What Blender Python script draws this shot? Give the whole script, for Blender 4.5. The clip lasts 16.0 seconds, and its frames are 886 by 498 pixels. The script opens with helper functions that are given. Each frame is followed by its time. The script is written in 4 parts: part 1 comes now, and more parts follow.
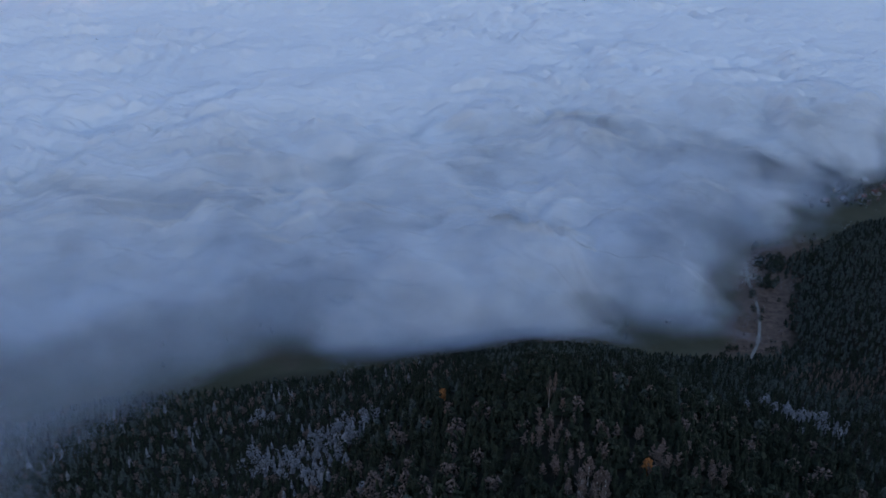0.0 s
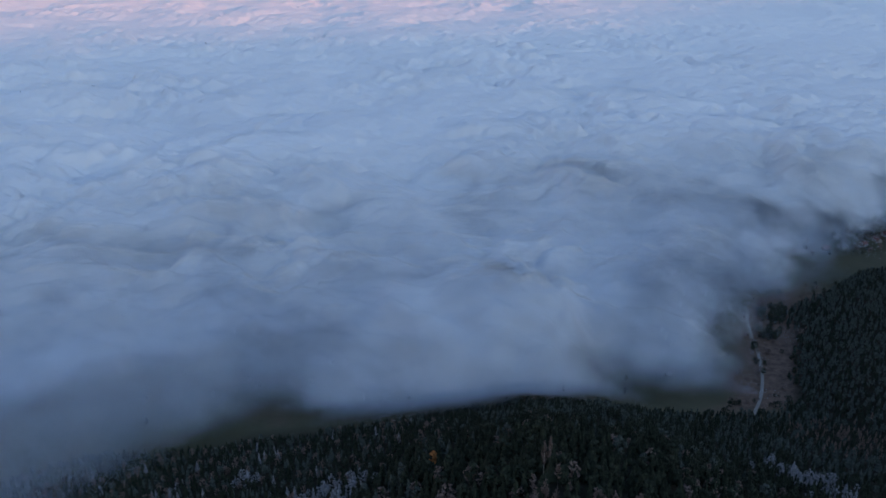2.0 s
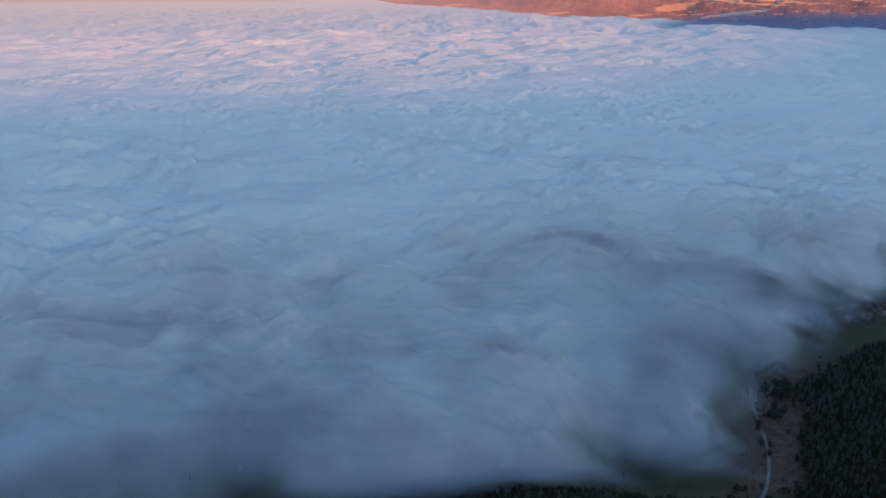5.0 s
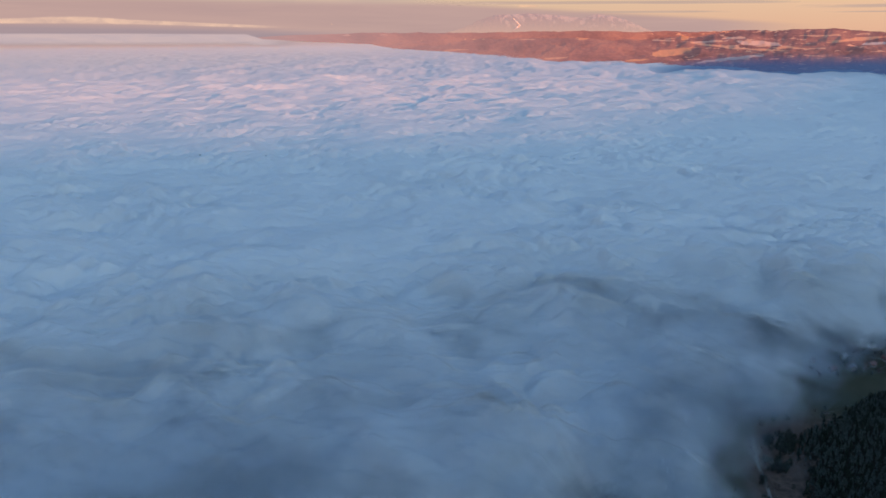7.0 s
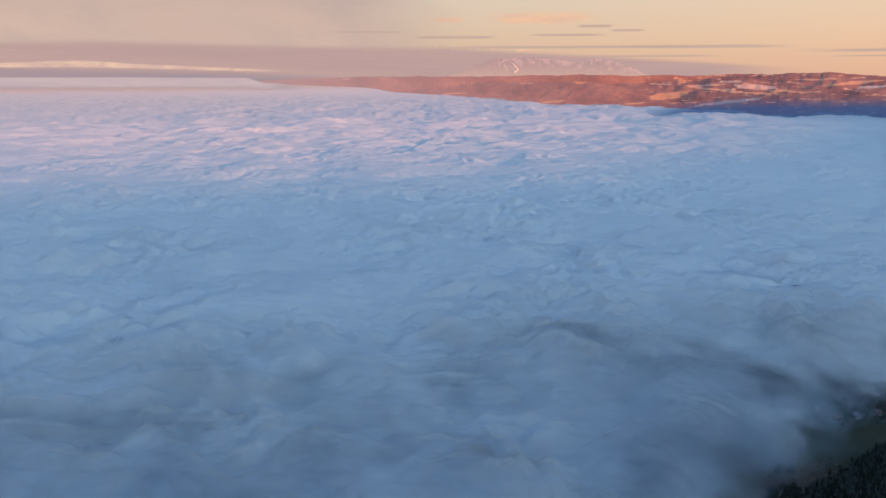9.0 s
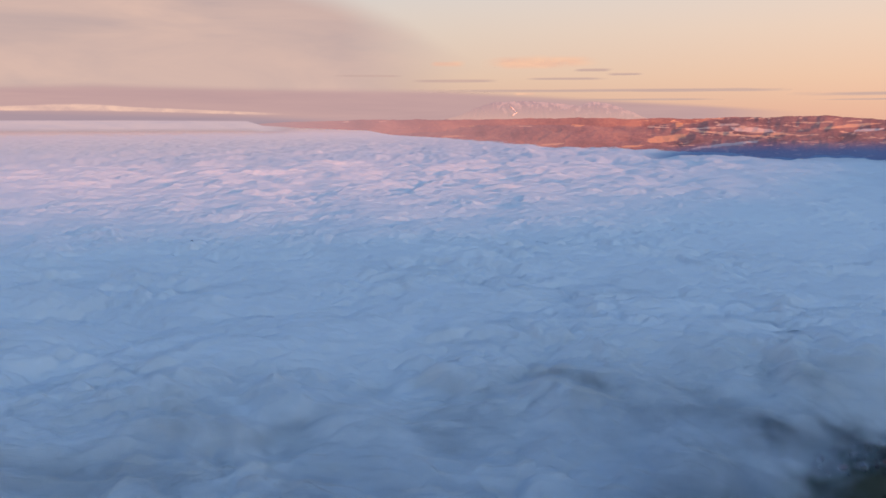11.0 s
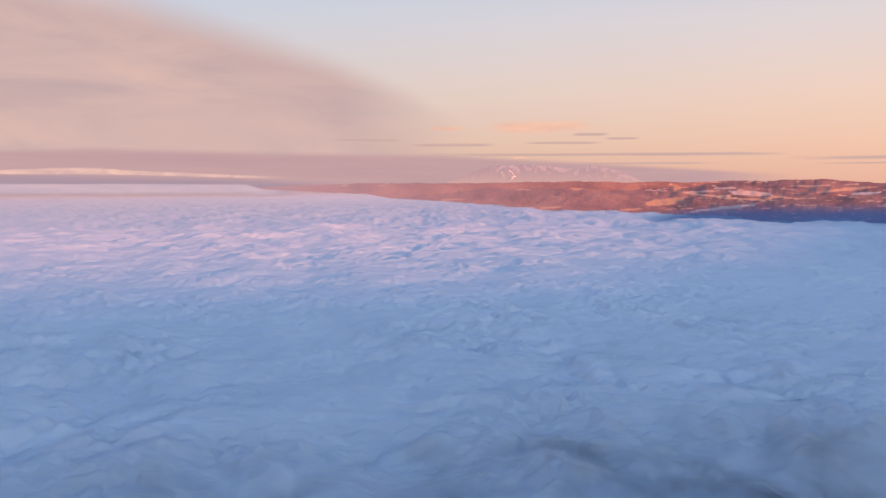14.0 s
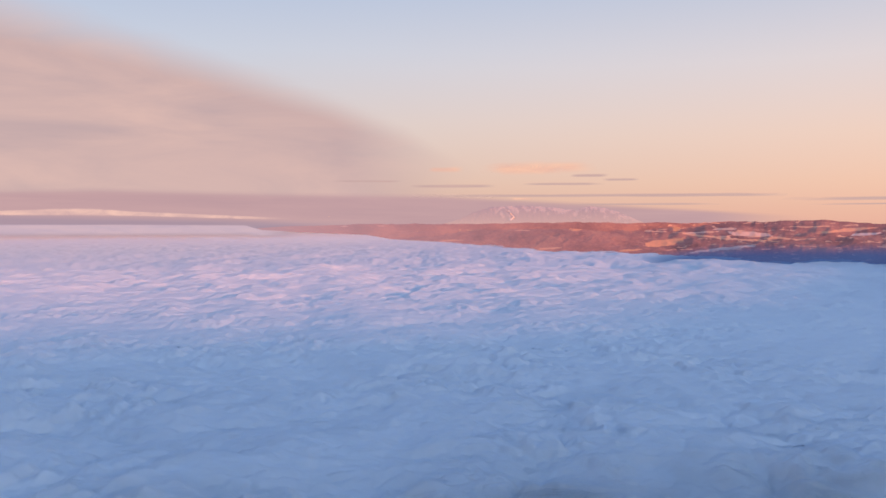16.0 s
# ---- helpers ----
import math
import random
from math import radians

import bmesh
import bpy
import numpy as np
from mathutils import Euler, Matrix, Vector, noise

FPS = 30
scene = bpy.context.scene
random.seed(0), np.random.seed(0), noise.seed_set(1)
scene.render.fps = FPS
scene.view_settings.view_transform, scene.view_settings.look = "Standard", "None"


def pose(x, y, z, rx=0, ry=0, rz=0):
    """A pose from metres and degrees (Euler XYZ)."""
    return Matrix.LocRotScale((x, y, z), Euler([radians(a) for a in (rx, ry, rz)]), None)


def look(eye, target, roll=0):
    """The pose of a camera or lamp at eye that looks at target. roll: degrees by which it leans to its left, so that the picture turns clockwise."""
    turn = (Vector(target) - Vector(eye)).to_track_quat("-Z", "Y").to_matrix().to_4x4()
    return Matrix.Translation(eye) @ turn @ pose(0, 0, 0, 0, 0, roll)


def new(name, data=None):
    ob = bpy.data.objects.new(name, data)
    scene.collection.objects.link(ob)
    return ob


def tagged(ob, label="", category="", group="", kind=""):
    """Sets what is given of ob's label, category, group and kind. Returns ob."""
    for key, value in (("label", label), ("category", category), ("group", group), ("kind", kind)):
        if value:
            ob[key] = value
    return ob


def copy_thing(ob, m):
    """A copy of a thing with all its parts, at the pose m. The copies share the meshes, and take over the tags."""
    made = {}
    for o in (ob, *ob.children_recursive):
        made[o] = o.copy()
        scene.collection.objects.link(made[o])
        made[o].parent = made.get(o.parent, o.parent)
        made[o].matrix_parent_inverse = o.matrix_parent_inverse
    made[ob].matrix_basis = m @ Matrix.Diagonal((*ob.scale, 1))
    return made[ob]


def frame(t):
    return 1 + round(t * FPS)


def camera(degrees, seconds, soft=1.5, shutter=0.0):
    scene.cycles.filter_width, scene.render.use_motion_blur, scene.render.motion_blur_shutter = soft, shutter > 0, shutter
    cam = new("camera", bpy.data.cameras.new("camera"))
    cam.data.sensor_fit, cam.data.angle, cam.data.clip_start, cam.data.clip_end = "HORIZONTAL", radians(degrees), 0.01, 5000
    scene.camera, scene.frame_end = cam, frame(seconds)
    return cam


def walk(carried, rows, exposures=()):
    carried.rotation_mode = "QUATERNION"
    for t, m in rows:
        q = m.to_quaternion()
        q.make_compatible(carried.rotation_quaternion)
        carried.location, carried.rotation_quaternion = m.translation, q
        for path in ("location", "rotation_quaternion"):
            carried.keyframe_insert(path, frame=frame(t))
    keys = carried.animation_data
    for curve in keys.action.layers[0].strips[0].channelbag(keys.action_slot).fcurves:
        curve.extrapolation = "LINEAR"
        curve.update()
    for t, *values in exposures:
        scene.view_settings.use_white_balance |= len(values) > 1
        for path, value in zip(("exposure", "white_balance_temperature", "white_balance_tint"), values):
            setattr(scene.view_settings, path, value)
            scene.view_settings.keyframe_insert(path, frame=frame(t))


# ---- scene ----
cam = camera(55.8, 16.0, soft=1.6)
# seconds, x, y, z in metres, pitch and turn in degrees
ROWS = [
    (0.0, 0.00, 0.00, 302.50, -24.627, 0.000),
    (0.5, 0.92, 3.66, 302.40, -23.898, -0.018),
    (1.0, 1.87, 7.31, 302.32, -23.169, -0.036),
    (1.5, 2.84, 10.94, 302.24, -22.443, -0.055),
    (2.0, 3.84, 14.56, 302.18, -21.716, -0.072),
    (2.5, 4.86, 18.16, 302.13, -20.989, -0.085),
    (3.0, 5.90, 21.75, 302.09, -20.260, -0.096),
    (3.5, 6.97, 25.33, 302.06, -19.532, -0.104),
    (4.0, 8.06, 28.89, 302.04, -18.805, -0.110),
    (6.5, 13.86, 46.47, 302.07, -15.185, -0.122),
    (7.0, 15.09, 49.94, 302.10, -14.467, -0.123),
    (7.5, 16.34, 53.40, 302.13, -13.755, -0.124),
    (8.0, 17.62, 56.84, 302.17, -13.045, -0.127),
    (8.5, 18.91, 60.27, 302.22, -12.335, -0.130),
    (9.0, 20.23, 63.68, 302.27, -11.624, -0.131),
    (11.5, 27.15, 80.54, 302.58, -8.054, -0.136),
    (12.0, 28.60, 83.87, 302.65, -7.338, -0.135),
    (12.5, 30.07, 87.19, 302.72, -6.622, -0.133),
    (13.0, 31.56, 90.49, 302.80, -5.907, -0.129),
    (13.5, 33.07, 93.77, 302.87, -5.195, -0.124),
    (14.0, 34.60, 97.05, 302.94, -4.487, -0.116),
    (14.5, 36.16, 100.31, 303.02, -3.787, -0.107),
    (15.0, 37.73, 103.55, 303.09, -3.095, -0.100),
    (15.5, 39.33, 106.78, 303.16, -2.400, -0.093),
    (16.0, 40.94, 110.00, 303.23, -1.703, -0.087),
]
# seconds, stops, kelvin, tint
EXPOSURES = [(0.0, 0.34, 7250, 10), (3.5, 0.14, 7200, 2), (8.0, -0.03, 6850, -5), (12.0, 0.03, 6700, 6), (16.0, 0.02, 6550, 10)]
walk(cam, [(t, pose(x, y, z, 90 + p, 0, w)) for t, x, y, z, p, w in ROWS], EXPOSURES)

U = 110.0  # the unit of the plan, in metres
EYE_Z = 2.75  # height of the flight over the valley floor, in units
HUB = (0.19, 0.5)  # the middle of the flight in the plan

# ---- world and sun ----
SUN_AZ, SUN_EL = 140.0, 5.0  # degrees clockwise from ahead (y), and above the horizon
world = bpy.data.worlds.new("sky")
scene.world = world
world.use_nodes = True
wn = world.node_tree.nodes
wl = world.node_tree.links
sky = wn.new("ShaderNodeTexSky")
sky.sky_type = "NISHITA"
sky.sun_disc = False
sky.sun_elevation = radians(SUN_EL)
sky.sun_rotation = radians(SUN_AZ)
sky.altitude = 900
sky.air_density = 1.0
sky.dust_density = 1.5
# the clear twilight sky: peach at the horizon, lavender above it, blue overhead; yellower towards the sun
coord = wn.new("ShaderNodeTexCoord")
xyz = wn.new("ShaderNodeSeparateXYZ")
wl.new(coord.outputs["Generated"], xyz.inputs[0])


def sky_ramp(stops):
    n = wn.new("ShaderNodeValToRGB")
    e = n.color_ramp.elements
    while len(e) < len(stops):
        e.new(0.5)
    for el, (p, c) in zip(e, stops):
        el.position, el.color = p, (*c, 1)
    wl.new(xyz.outputs[2], n.inputs[0])
    return n.outputs[0]


cool = sky_ramp([(0.0, (0.62, 0.40, 0.38)), (0.05, (0.70, 0.52, 0.48)), (0.12, (0.72, 0.62, 0.62)), (0.2, (0.62, 0.66, 0.78)), (0.3, (0.46, 0.56, 0.78)), (0.55, (0.18, 0.35, 0.74)), (1.0, (0.11, 0.27, 0.70))])
warm = sky_ramp([(0.0, (0.92, 0.50, 0.39)), (0.045, (0.97, 0.60, 0.46)), (0.10, (0.96, 0.68, 0.57)), (0.18, (0.84, 0.73, 0.74)), (0.27, (0.58, 0.63, 0.78)), (0.55, (0.19, 0.36, 0.74)), (1.0, (0.11, 0.27, 0.70))])
east = wn.new("ShaderNodeMapRange")
east.inputs["From Min"].default_value, east.inputs["From Max"].default_value = -0.35, 0.5
wl.new(xyz.outputs[0], east.inputs["Value"])
blend = wn.new("ShaderNodeMix")
blend.data_type = "RGBA"
wl.new(east.outputs[0], blend.inputs[0])
wl.new(cool, blend.inputs[6])
wl.new(warm, blend.inputs[7])
air = wn.new("ShaderNodeMix")
air.data_type, air.blend_type = "RGBA", "ADD"
air.inputs[0].default_value = 0.02
wl.new(blend.outputs[2], air.inputs[6])
wl.new(sky.outputs[0], air.inputs[7])
# the bright part of the sky round the low sun
sun_az = radians(SUN_AZ)
dot = wn.new("ShaderNodeVectorMath")
dot.operation = "DOT_PRODUCT"
dot.inputs[1].default_value = (math.sin(sun_az) * 0.97, math.cos(sun_az) * 0.97, 0.25)
wl.new(coord.outputs["Generated"], dot.inputs[0])
keep = wn.new("ShaderNodeMath")
keep.operation, keep.inputs[1].default_value = "MAXIMUM", 0.0
wl.new(dot.outputs["Value"], keep.inputs[0])
power = wn.new("ShaderNodeMath")
power.operation, power.inputs[1].default_value = "POWER", 3.0
wl.new(keep.outputs[0], power.inputs[0])
glow = wn.new("ShaderNodeMix")
glow.data_type, glow.blend_type = "RGBA", "ADD"
glow.inputs[7].default_value = (0.62, 0.86, 1.2, 1)
wl.new(power.outputs[0], glow.inputs[0])
wl.new(air.outputs[2], glow.inputs[6])
wn["Background"].inputs["Strength"].default_value = 0.86
wl.new(glow.outputs[2], wn["Background"].inputs["Color"])

sun = new("sun", bpy.data.lights.new("sun", "SUN"))
sun.data.energy = 5.0
sun.data.angle = radians(4.0)
sun.data.color = (1.0, 0.35, 0.14)
az = radians(SUN_AZ)
sun_way = Vector((math.sin(az) * math.cos(radians(SUN_EL)), math.cos(az) * math.cos(radians(SUN_EL)), math.sin(radians(SUN_EL))))
sun.matrix_world = look(sun_way * 3000, (0, 0, 0))


# ---- materials ----
class Nodes:
    """A small writer of node materials."""

    def __init__(self, name):
        self.mat = bpy.data.materials.new(name)
        self.mat.use_nodes = True
        self.tree = self.mat.node_tree
        self.tree.nodes.clear()
        self.out = self.tree.nodes.new("ShaderNodeOutputMaterial")

    def add(self, kind, ins=(), **props):
        n = self.tree.nodes.new(kind)
        for k, v in props.items():
            setattr(n, k, v)
        for k, v in dict(ins).items():
            self.put(n.inputs[k], v)
        return n

    def put(self, socket, v):
        if isinstance(v, bpy.types.NodeSocket):
            self.tree.links.new(v, socket)
        else:
            socket.default_value = v

    def noise(self, scale, detail=4.0, rough=0.55, vector=None, distortion=0.0):
        n = self.add("ShaderNodeTexNoise", {"Scale": scale, "Detail": detail, "Roughness": rough, "Distortion": distortion})
        if vector is not None:
            self.put(n.inputs["Vector"], vector)
        return n.outputs["Fac"]

    def ramp(self, fac, stops):
        n = self.add("ShaderNodeValToRGB", {"Fac": fac})
        e = n.color_ramp.elements
        while len(e) < len(stops):
            e.new(0.5)
        for el, (p, c) in zip(e, stops):
            el.position = p
            el.color = (*c, 1) if len(c) == 3 else c
        return n.outputs["Color"]

    def math(self, op, a, b=0.0, clamp=False):
        n = self.add("ShaderNodeMath", {0: a, 1: b}, operation=op, use_clamp=clamp)
        return n.outputs[0]

    def mix(self, fac, a, b, blend="MIX"):
        n = self.add("ShaderNodeMix", {}, data_type="RGBA", blend_type=blend)
        self.put(n.inputs[0], fac)
        self.put(n.inputs[6], a if isinstance(a, bpy.types.NodeSocket) else (*a, 1))
        self.put(n.inputs[7], b if isinstance(b, bpy.types.NodeSocket) else (*b, 1))
        return n.outputs[2]

    def place(self, scale=(1, 1, 1)):
        g = self.add("ShaderNodeNewGeometry")
        m = self.add("ShaderNodeMapping", {"Vector": g.outputs["Position"], "Scale": scale})
        return m.outputs[0]

    def surface(self, shader):
        self.tree.links.new(shader, self.out.inputs["Surface"])
        return self.mat

    def droplets(self, share):
        """Cover made of countless droplets: each spot is either fog or clear, in the share given."""
        g = self.add("ShaderNodeNewGeometry")
        w = self.add("ShaderNodeTexWhiteNoise", {"Vector": g.outputs["Position"]}, noise_dimensions="3D")
        return self.math("LESS_THAN", w.outputs["Value"], share)

    def bump(self, height, strength, distance):
        return self.add("ShaderNodeBump", {"Height": height, "Strength": strength, "Distance": distance}).outputs[0]


def plain(name, color, rough=0.8, var=0.25, scale=0.5, metal=0.0):
    """A surface of one colour, varied at two scales."""
    n = Nodes(name)
    p = n.place()
    v = n.math("ADD", n.math("MULTIPLY", n.noise(scale, 3, vector=p), 0.6), n.math("MULTIPLY", n.noise(scale * 9, 2, vector=p), 0.4))
    dark = tuple(c * (1 - var) for c in color)
    light = tuple(min(1, c * (1 + var)) for c in color)
    col = n.ramp(v, [(0.3, dark), (0.7, light)])
    b = n.add("ShaderNodeBsdfPrincipled", {"Base Color": col, "Roughness": rough, "Metallic": metal})
    return n.surface(b.outputs[0])


def leaf_material(name, dark, light, rough=0.75):
    """Foliage: differs from crown to crown and from clump to clump."""
    n = Nodes(name)
    p = n.place()
    g = n.add("ShaderNodeNewGeometry")
    o = n.add("ShaderNodeObjectInfo")
    r = n.math("FRACT", n.math("ADD", g.outputs["Random Per Island"], o.outputs["Random"]))
    v = n.math("ADD", n.math("MULTIPLY", r, 0.5), n.math("MULTIPLY", n.noise(0.9, 3, vector=p), 0.5))
    col = n.ramp(v, [(0.2, dark), (0.8, light)])
    b = n.add("ShaderNodeBsdfPrincipled", {"Base Color": col, "Roughness": rough, "Specular IOR Level": 0.15})
    return n.surface(b.outputs[0])


def fog_material(name, wisps=True, tone=(0.775, 0.775, 0.77, 1)):
    """Fog: white, scattering light forwards and back; its thickness is stored on the mesh and broken up by wisps."""
    n = Nodes(name)
    at = n.add("ShaderNodeAttribute", attribute_name="thickness")
    p = n.place((1, 1, 1.6))
    wisp = n.math("ADD", n.math("MULTIPLY", n.noise(0.014, 4, 0.55, p, 0.5), 0.75), n.math("MULTIPLY", n.noise(0.05, 4, 0.55, p, 0.4), 0.25))
    a = n.math("ADD", at.outputs["Fac"], n.math("MULTIPLY", n.math("SUBTRACT", wisp, 0.5), 1.5))
    # wisps thin the fog only where it is thin already
    edge = n.math("MULTIPLY", n.math("MULTIPLY", at.outputs["Fac"], n.math("SUBTRACT", 1.0, at.outputs["Fac"])), 4.0)
    a = n.math("ADD", n.math("MULTIPLY", a, edge), n.math("MULTIPLY", at.outputs["Fac"], n.math("SUBTRACT", 1.0, edge)), clamp=True)
    if not wisps:
        a = n.math("MULTIPLY", at.outputs["Fac"], n.math("ADD", n.math("MULTIPLY", wisp, 1.2), 0.4), clamp=True)
    # light enters the droplets from the side as well: low sun reaches far more of the fog than of a hard floor
    lie = n.add("ShaderNodeAttribute", attribute_name="lie").outputs["Vector"]
    lean = n.add("ShaderNodeVectorMath", {0: lie, 1: tuple(sun_way * 0.08)}, operation="ADD")
    nor = n.add("ShaderNodeVectorMath", {0: lean.outputs[0]}, operation="NORMALIZE").outputs[0]
    d = n.add("ShaderNodeBsdfDiffuse", {"Color": tone, "Normal": nor})
    tr = n.add("ShaderNodeBsdfTranslucent", {"Color": tone, "Normal": nor})
    m1 = n.add("ShaderNodeMixShader", {0: 0.12, 1: d.outputs[0], 2: tr.outputs[0]})
    t = n.add("ShaderNodeBsdfTransparent")
    m2 = n.add("ShaderNodeMixShader", {0: n.droplets(a), 1: t.outputs[0], 2: m1.outputs[0]})
    return n.surface(m2.outputs[0])


def ground_material():
    n = Nodes("meadow and forest floor")
    p = n.place()
    big = n.noise(0.012, 4, 0.6, p)
    fine = n.noise(0.25, 4, 0.6, p)
    grass = n.ramp(big, [(0.35, (0.044, 0.045, 0.027)), (0.52, (0.066, 0.062, 0.038)), (0.62, (0.085, 0.066, 0.046)), (0.72, (0.060, 0.044, 0.034))])
    col = n.mix(n.math("MULTIPLY", fine, 0.5), grass, (0.045, 0.045, 0.03))
    heath = n.add("ShaderNodeAttribute", attribute_name="heath").outputs["Fac"]
    col = n.mix(heath, col, n.ramp(fine, [(0.3, (0.055, 0.038, 0.03)), (0.7, (0.13, 0.085, 0.066))]))
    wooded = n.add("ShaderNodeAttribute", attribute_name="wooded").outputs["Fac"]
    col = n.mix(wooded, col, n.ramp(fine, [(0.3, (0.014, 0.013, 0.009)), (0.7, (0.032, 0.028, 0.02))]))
    b = n.add("ShaderNodeBsdfPrincipled", {"Base Color": col, "Roughness": 0.95, "Specular IOR Level": 0.1, "Normal": n.bump(fine, 0.5, 0.5)})
    return n.surface(b.outputs[0])


def hill_material():
    n = Nodes("far hills of bare woods and fields with a haze glow")
    p = n.place((1, 1, 2.0))
    g = n.add("ShaderNodeNewGeometry")
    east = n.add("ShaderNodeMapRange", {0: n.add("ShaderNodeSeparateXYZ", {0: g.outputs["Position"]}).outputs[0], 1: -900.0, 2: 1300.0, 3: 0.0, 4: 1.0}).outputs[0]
    woods = n.math("ADD", n.math("MULTIPLY", n.noise(0.006, 4, 0.55, p), 0.65), n.math("MULTIPLY", n.noise(0.06, 3, 0.6, p), 0.35))
    wood_col = n.ramp(woods, [(0.36, (0.16, 0.080, 0.085)), (0.50, (0.30, 0.145, 0.135)), (0.62, (0.44, 0.22, 0.17))])
    field = n.add("ShaderNodeAttribute", attribute_name="field").outputs["Fac"]
    snow = n.add("ShaderNodeAttribute", attribute_name="snow").outputs["Fac"]
    edge = n.math("MULTIPLY", n.math("SUBTRACT", n.noise(0.05, 3, 0.6, p), 0.5), 0.5)
    cut = n.add("ShaderNodeMapRange", {0: n.math("ADD", field, edge), 1: 0.40, 2: 0.60, 3: 0.0, 4: 0.9}, interpolation_type="SMOOTHSTEP").outputs[0]
    col = n.mix(cut, wood_col, n.mix(snow, (0.74, 0.34, 0.16), (0.80, 0.62, 0.54)))
    # normals lean towards the sun, so its low light brightens the hills more
    lean = n.add("ShaderNodeVectorMath", {0: g.outputs["Normal"], 1: tuple(sun_way * 0.22)}, operation="ADD")
    b = n.add("ShaderNodeBsdfDiffuse", {"Color": col, "Normal": n.add("ShaderNodeVectorMath", {0: lean.outputs[0]}, operation="NORMALIZE").outputs[0]})
    # haze is painted on as a glow of the hills themselves, stronger farther west
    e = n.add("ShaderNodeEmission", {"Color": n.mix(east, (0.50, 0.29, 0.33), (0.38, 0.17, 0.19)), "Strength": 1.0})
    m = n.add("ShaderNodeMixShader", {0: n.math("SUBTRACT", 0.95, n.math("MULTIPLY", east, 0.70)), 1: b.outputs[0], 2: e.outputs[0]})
    return n.surface(m.outputs[0])


def mountain_material():
    n = Nodes("far snowy mountain with a haze glow")
    g = n.add("ShaderNodeNewGeometry")
    z = n.add("ShaderNodeSeparateXYZ", {0: g.outputs["Position"]}).outputs[2]
    snow = n.add("ShaderNodeAttribute", attribute_name="snow").outputs["Fac"]
    b = n.add("ShaderNodeBsdfDiffuse", {"Color": n.mix(snow, (0.34, 0.25, 0.28), (0.80, 0.60, 0.54))})
    # haze is painted on as the mountain's own glow, strongest at its foot
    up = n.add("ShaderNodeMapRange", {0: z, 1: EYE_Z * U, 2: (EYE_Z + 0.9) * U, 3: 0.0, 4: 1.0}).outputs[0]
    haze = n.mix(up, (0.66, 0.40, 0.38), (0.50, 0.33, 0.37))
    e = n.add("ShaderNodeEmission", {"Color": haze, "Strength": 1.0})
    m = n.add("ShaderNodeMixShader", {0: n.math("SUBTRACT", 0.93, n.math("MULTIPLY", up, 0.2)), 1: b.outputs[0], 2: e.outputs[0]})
    return n.surface(m.outputs[0])


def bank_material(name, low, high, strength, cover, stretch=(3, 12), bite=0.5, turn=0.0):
    """A far sheet of cloud, haze or painted shade that glows in its own colour: thin, with frayed borders. Its UVs run
    over the bank.
    """
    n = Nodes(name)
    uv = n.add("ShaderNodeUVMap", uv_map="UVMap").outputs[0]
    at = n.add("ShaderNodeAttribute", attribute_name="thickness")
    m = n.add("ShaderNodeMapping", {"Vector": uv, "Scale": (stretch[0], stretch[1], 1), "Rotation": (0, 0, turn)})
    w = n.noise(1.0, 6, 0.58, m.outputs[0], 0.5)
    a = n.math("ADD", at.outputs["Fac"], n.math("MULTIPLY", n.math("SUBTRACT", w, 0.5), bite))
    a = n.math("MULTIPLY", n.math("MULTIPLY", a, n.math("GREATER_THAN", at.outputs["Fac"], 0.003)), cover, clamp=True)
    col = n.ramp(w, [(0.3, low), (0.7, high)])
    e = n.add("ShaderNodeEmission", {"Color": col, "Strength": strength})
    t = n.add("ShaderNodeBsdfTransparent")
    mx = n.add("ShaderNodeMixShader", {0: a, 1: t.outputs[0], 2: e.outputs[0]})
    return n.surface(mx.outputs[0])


FOG = fog_material("valley fog")
# two bluer copies of the fog: blue shade is put into their tone
HAZE = fog_material("loose bluish fog haze", True, (0.70, 0.77, 0.86, 1))
SHADED_FOG = fog_material("valley fog with blue shade in its tone", False, (0.58, 0.65, 0.75, 1))
GROUND = ground_material()
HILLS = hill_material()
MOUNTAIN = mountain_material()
BARK = plain("dark bark", (0.07, 0.055, 0.045), 0.9, 0.35, 2.0)
BIRCH_BARK = plain("pale birch bark", (0.42, 0.40, 0.37), 0.8, 0.3, 1.5)
NEEDLES = leaf_material("dark conifer needles", (0.008, 0.011, 0.007), (0.028, 0.036, 0.022))
FROST = leaf_material("frosted twigs", (0.085, 0.09, 0.10), (0.24, 0.245, 0.265))
RIMED = leaf_material("lightly rimed needles", (0.026, 0.034, 0.030), (0.075, 0.088, 0.078))
BARE = leaf_material("bare brown twigs", (0.07, 0.050, 0.043), (0.18, 0.132, 0.114))
RUSSET = leaf_material("russet autumn leaves", (0.20, 0.075, 0.025), (0.36, 0.14, 0.045))
GRAVEL = plain("pale gravel track", (0.15, 0.14, 0.125), 0.95, 0.3, 0.6)
PLASTER = plain("pale house plaster", (0.24, 0.225, 0.21), 0.9, 0.12, 0.4)
TILES = plain("red roof tiles", (0.13, 0.05, 0.04), 0.85, 0.35, 0.9)
SLATE = plain("grey roof sheet", (0.17, 0.17, 0.18), 0.6, 0.2, 0.5)
PANE = plain("dark window glass", (0.03, 0.035, 0.04), 0.15, 0.1, 0.5)
PLANKS = plain("weathered planks", (0.12, 0.10, 0.085), 0.9, 0.3, 1.2)


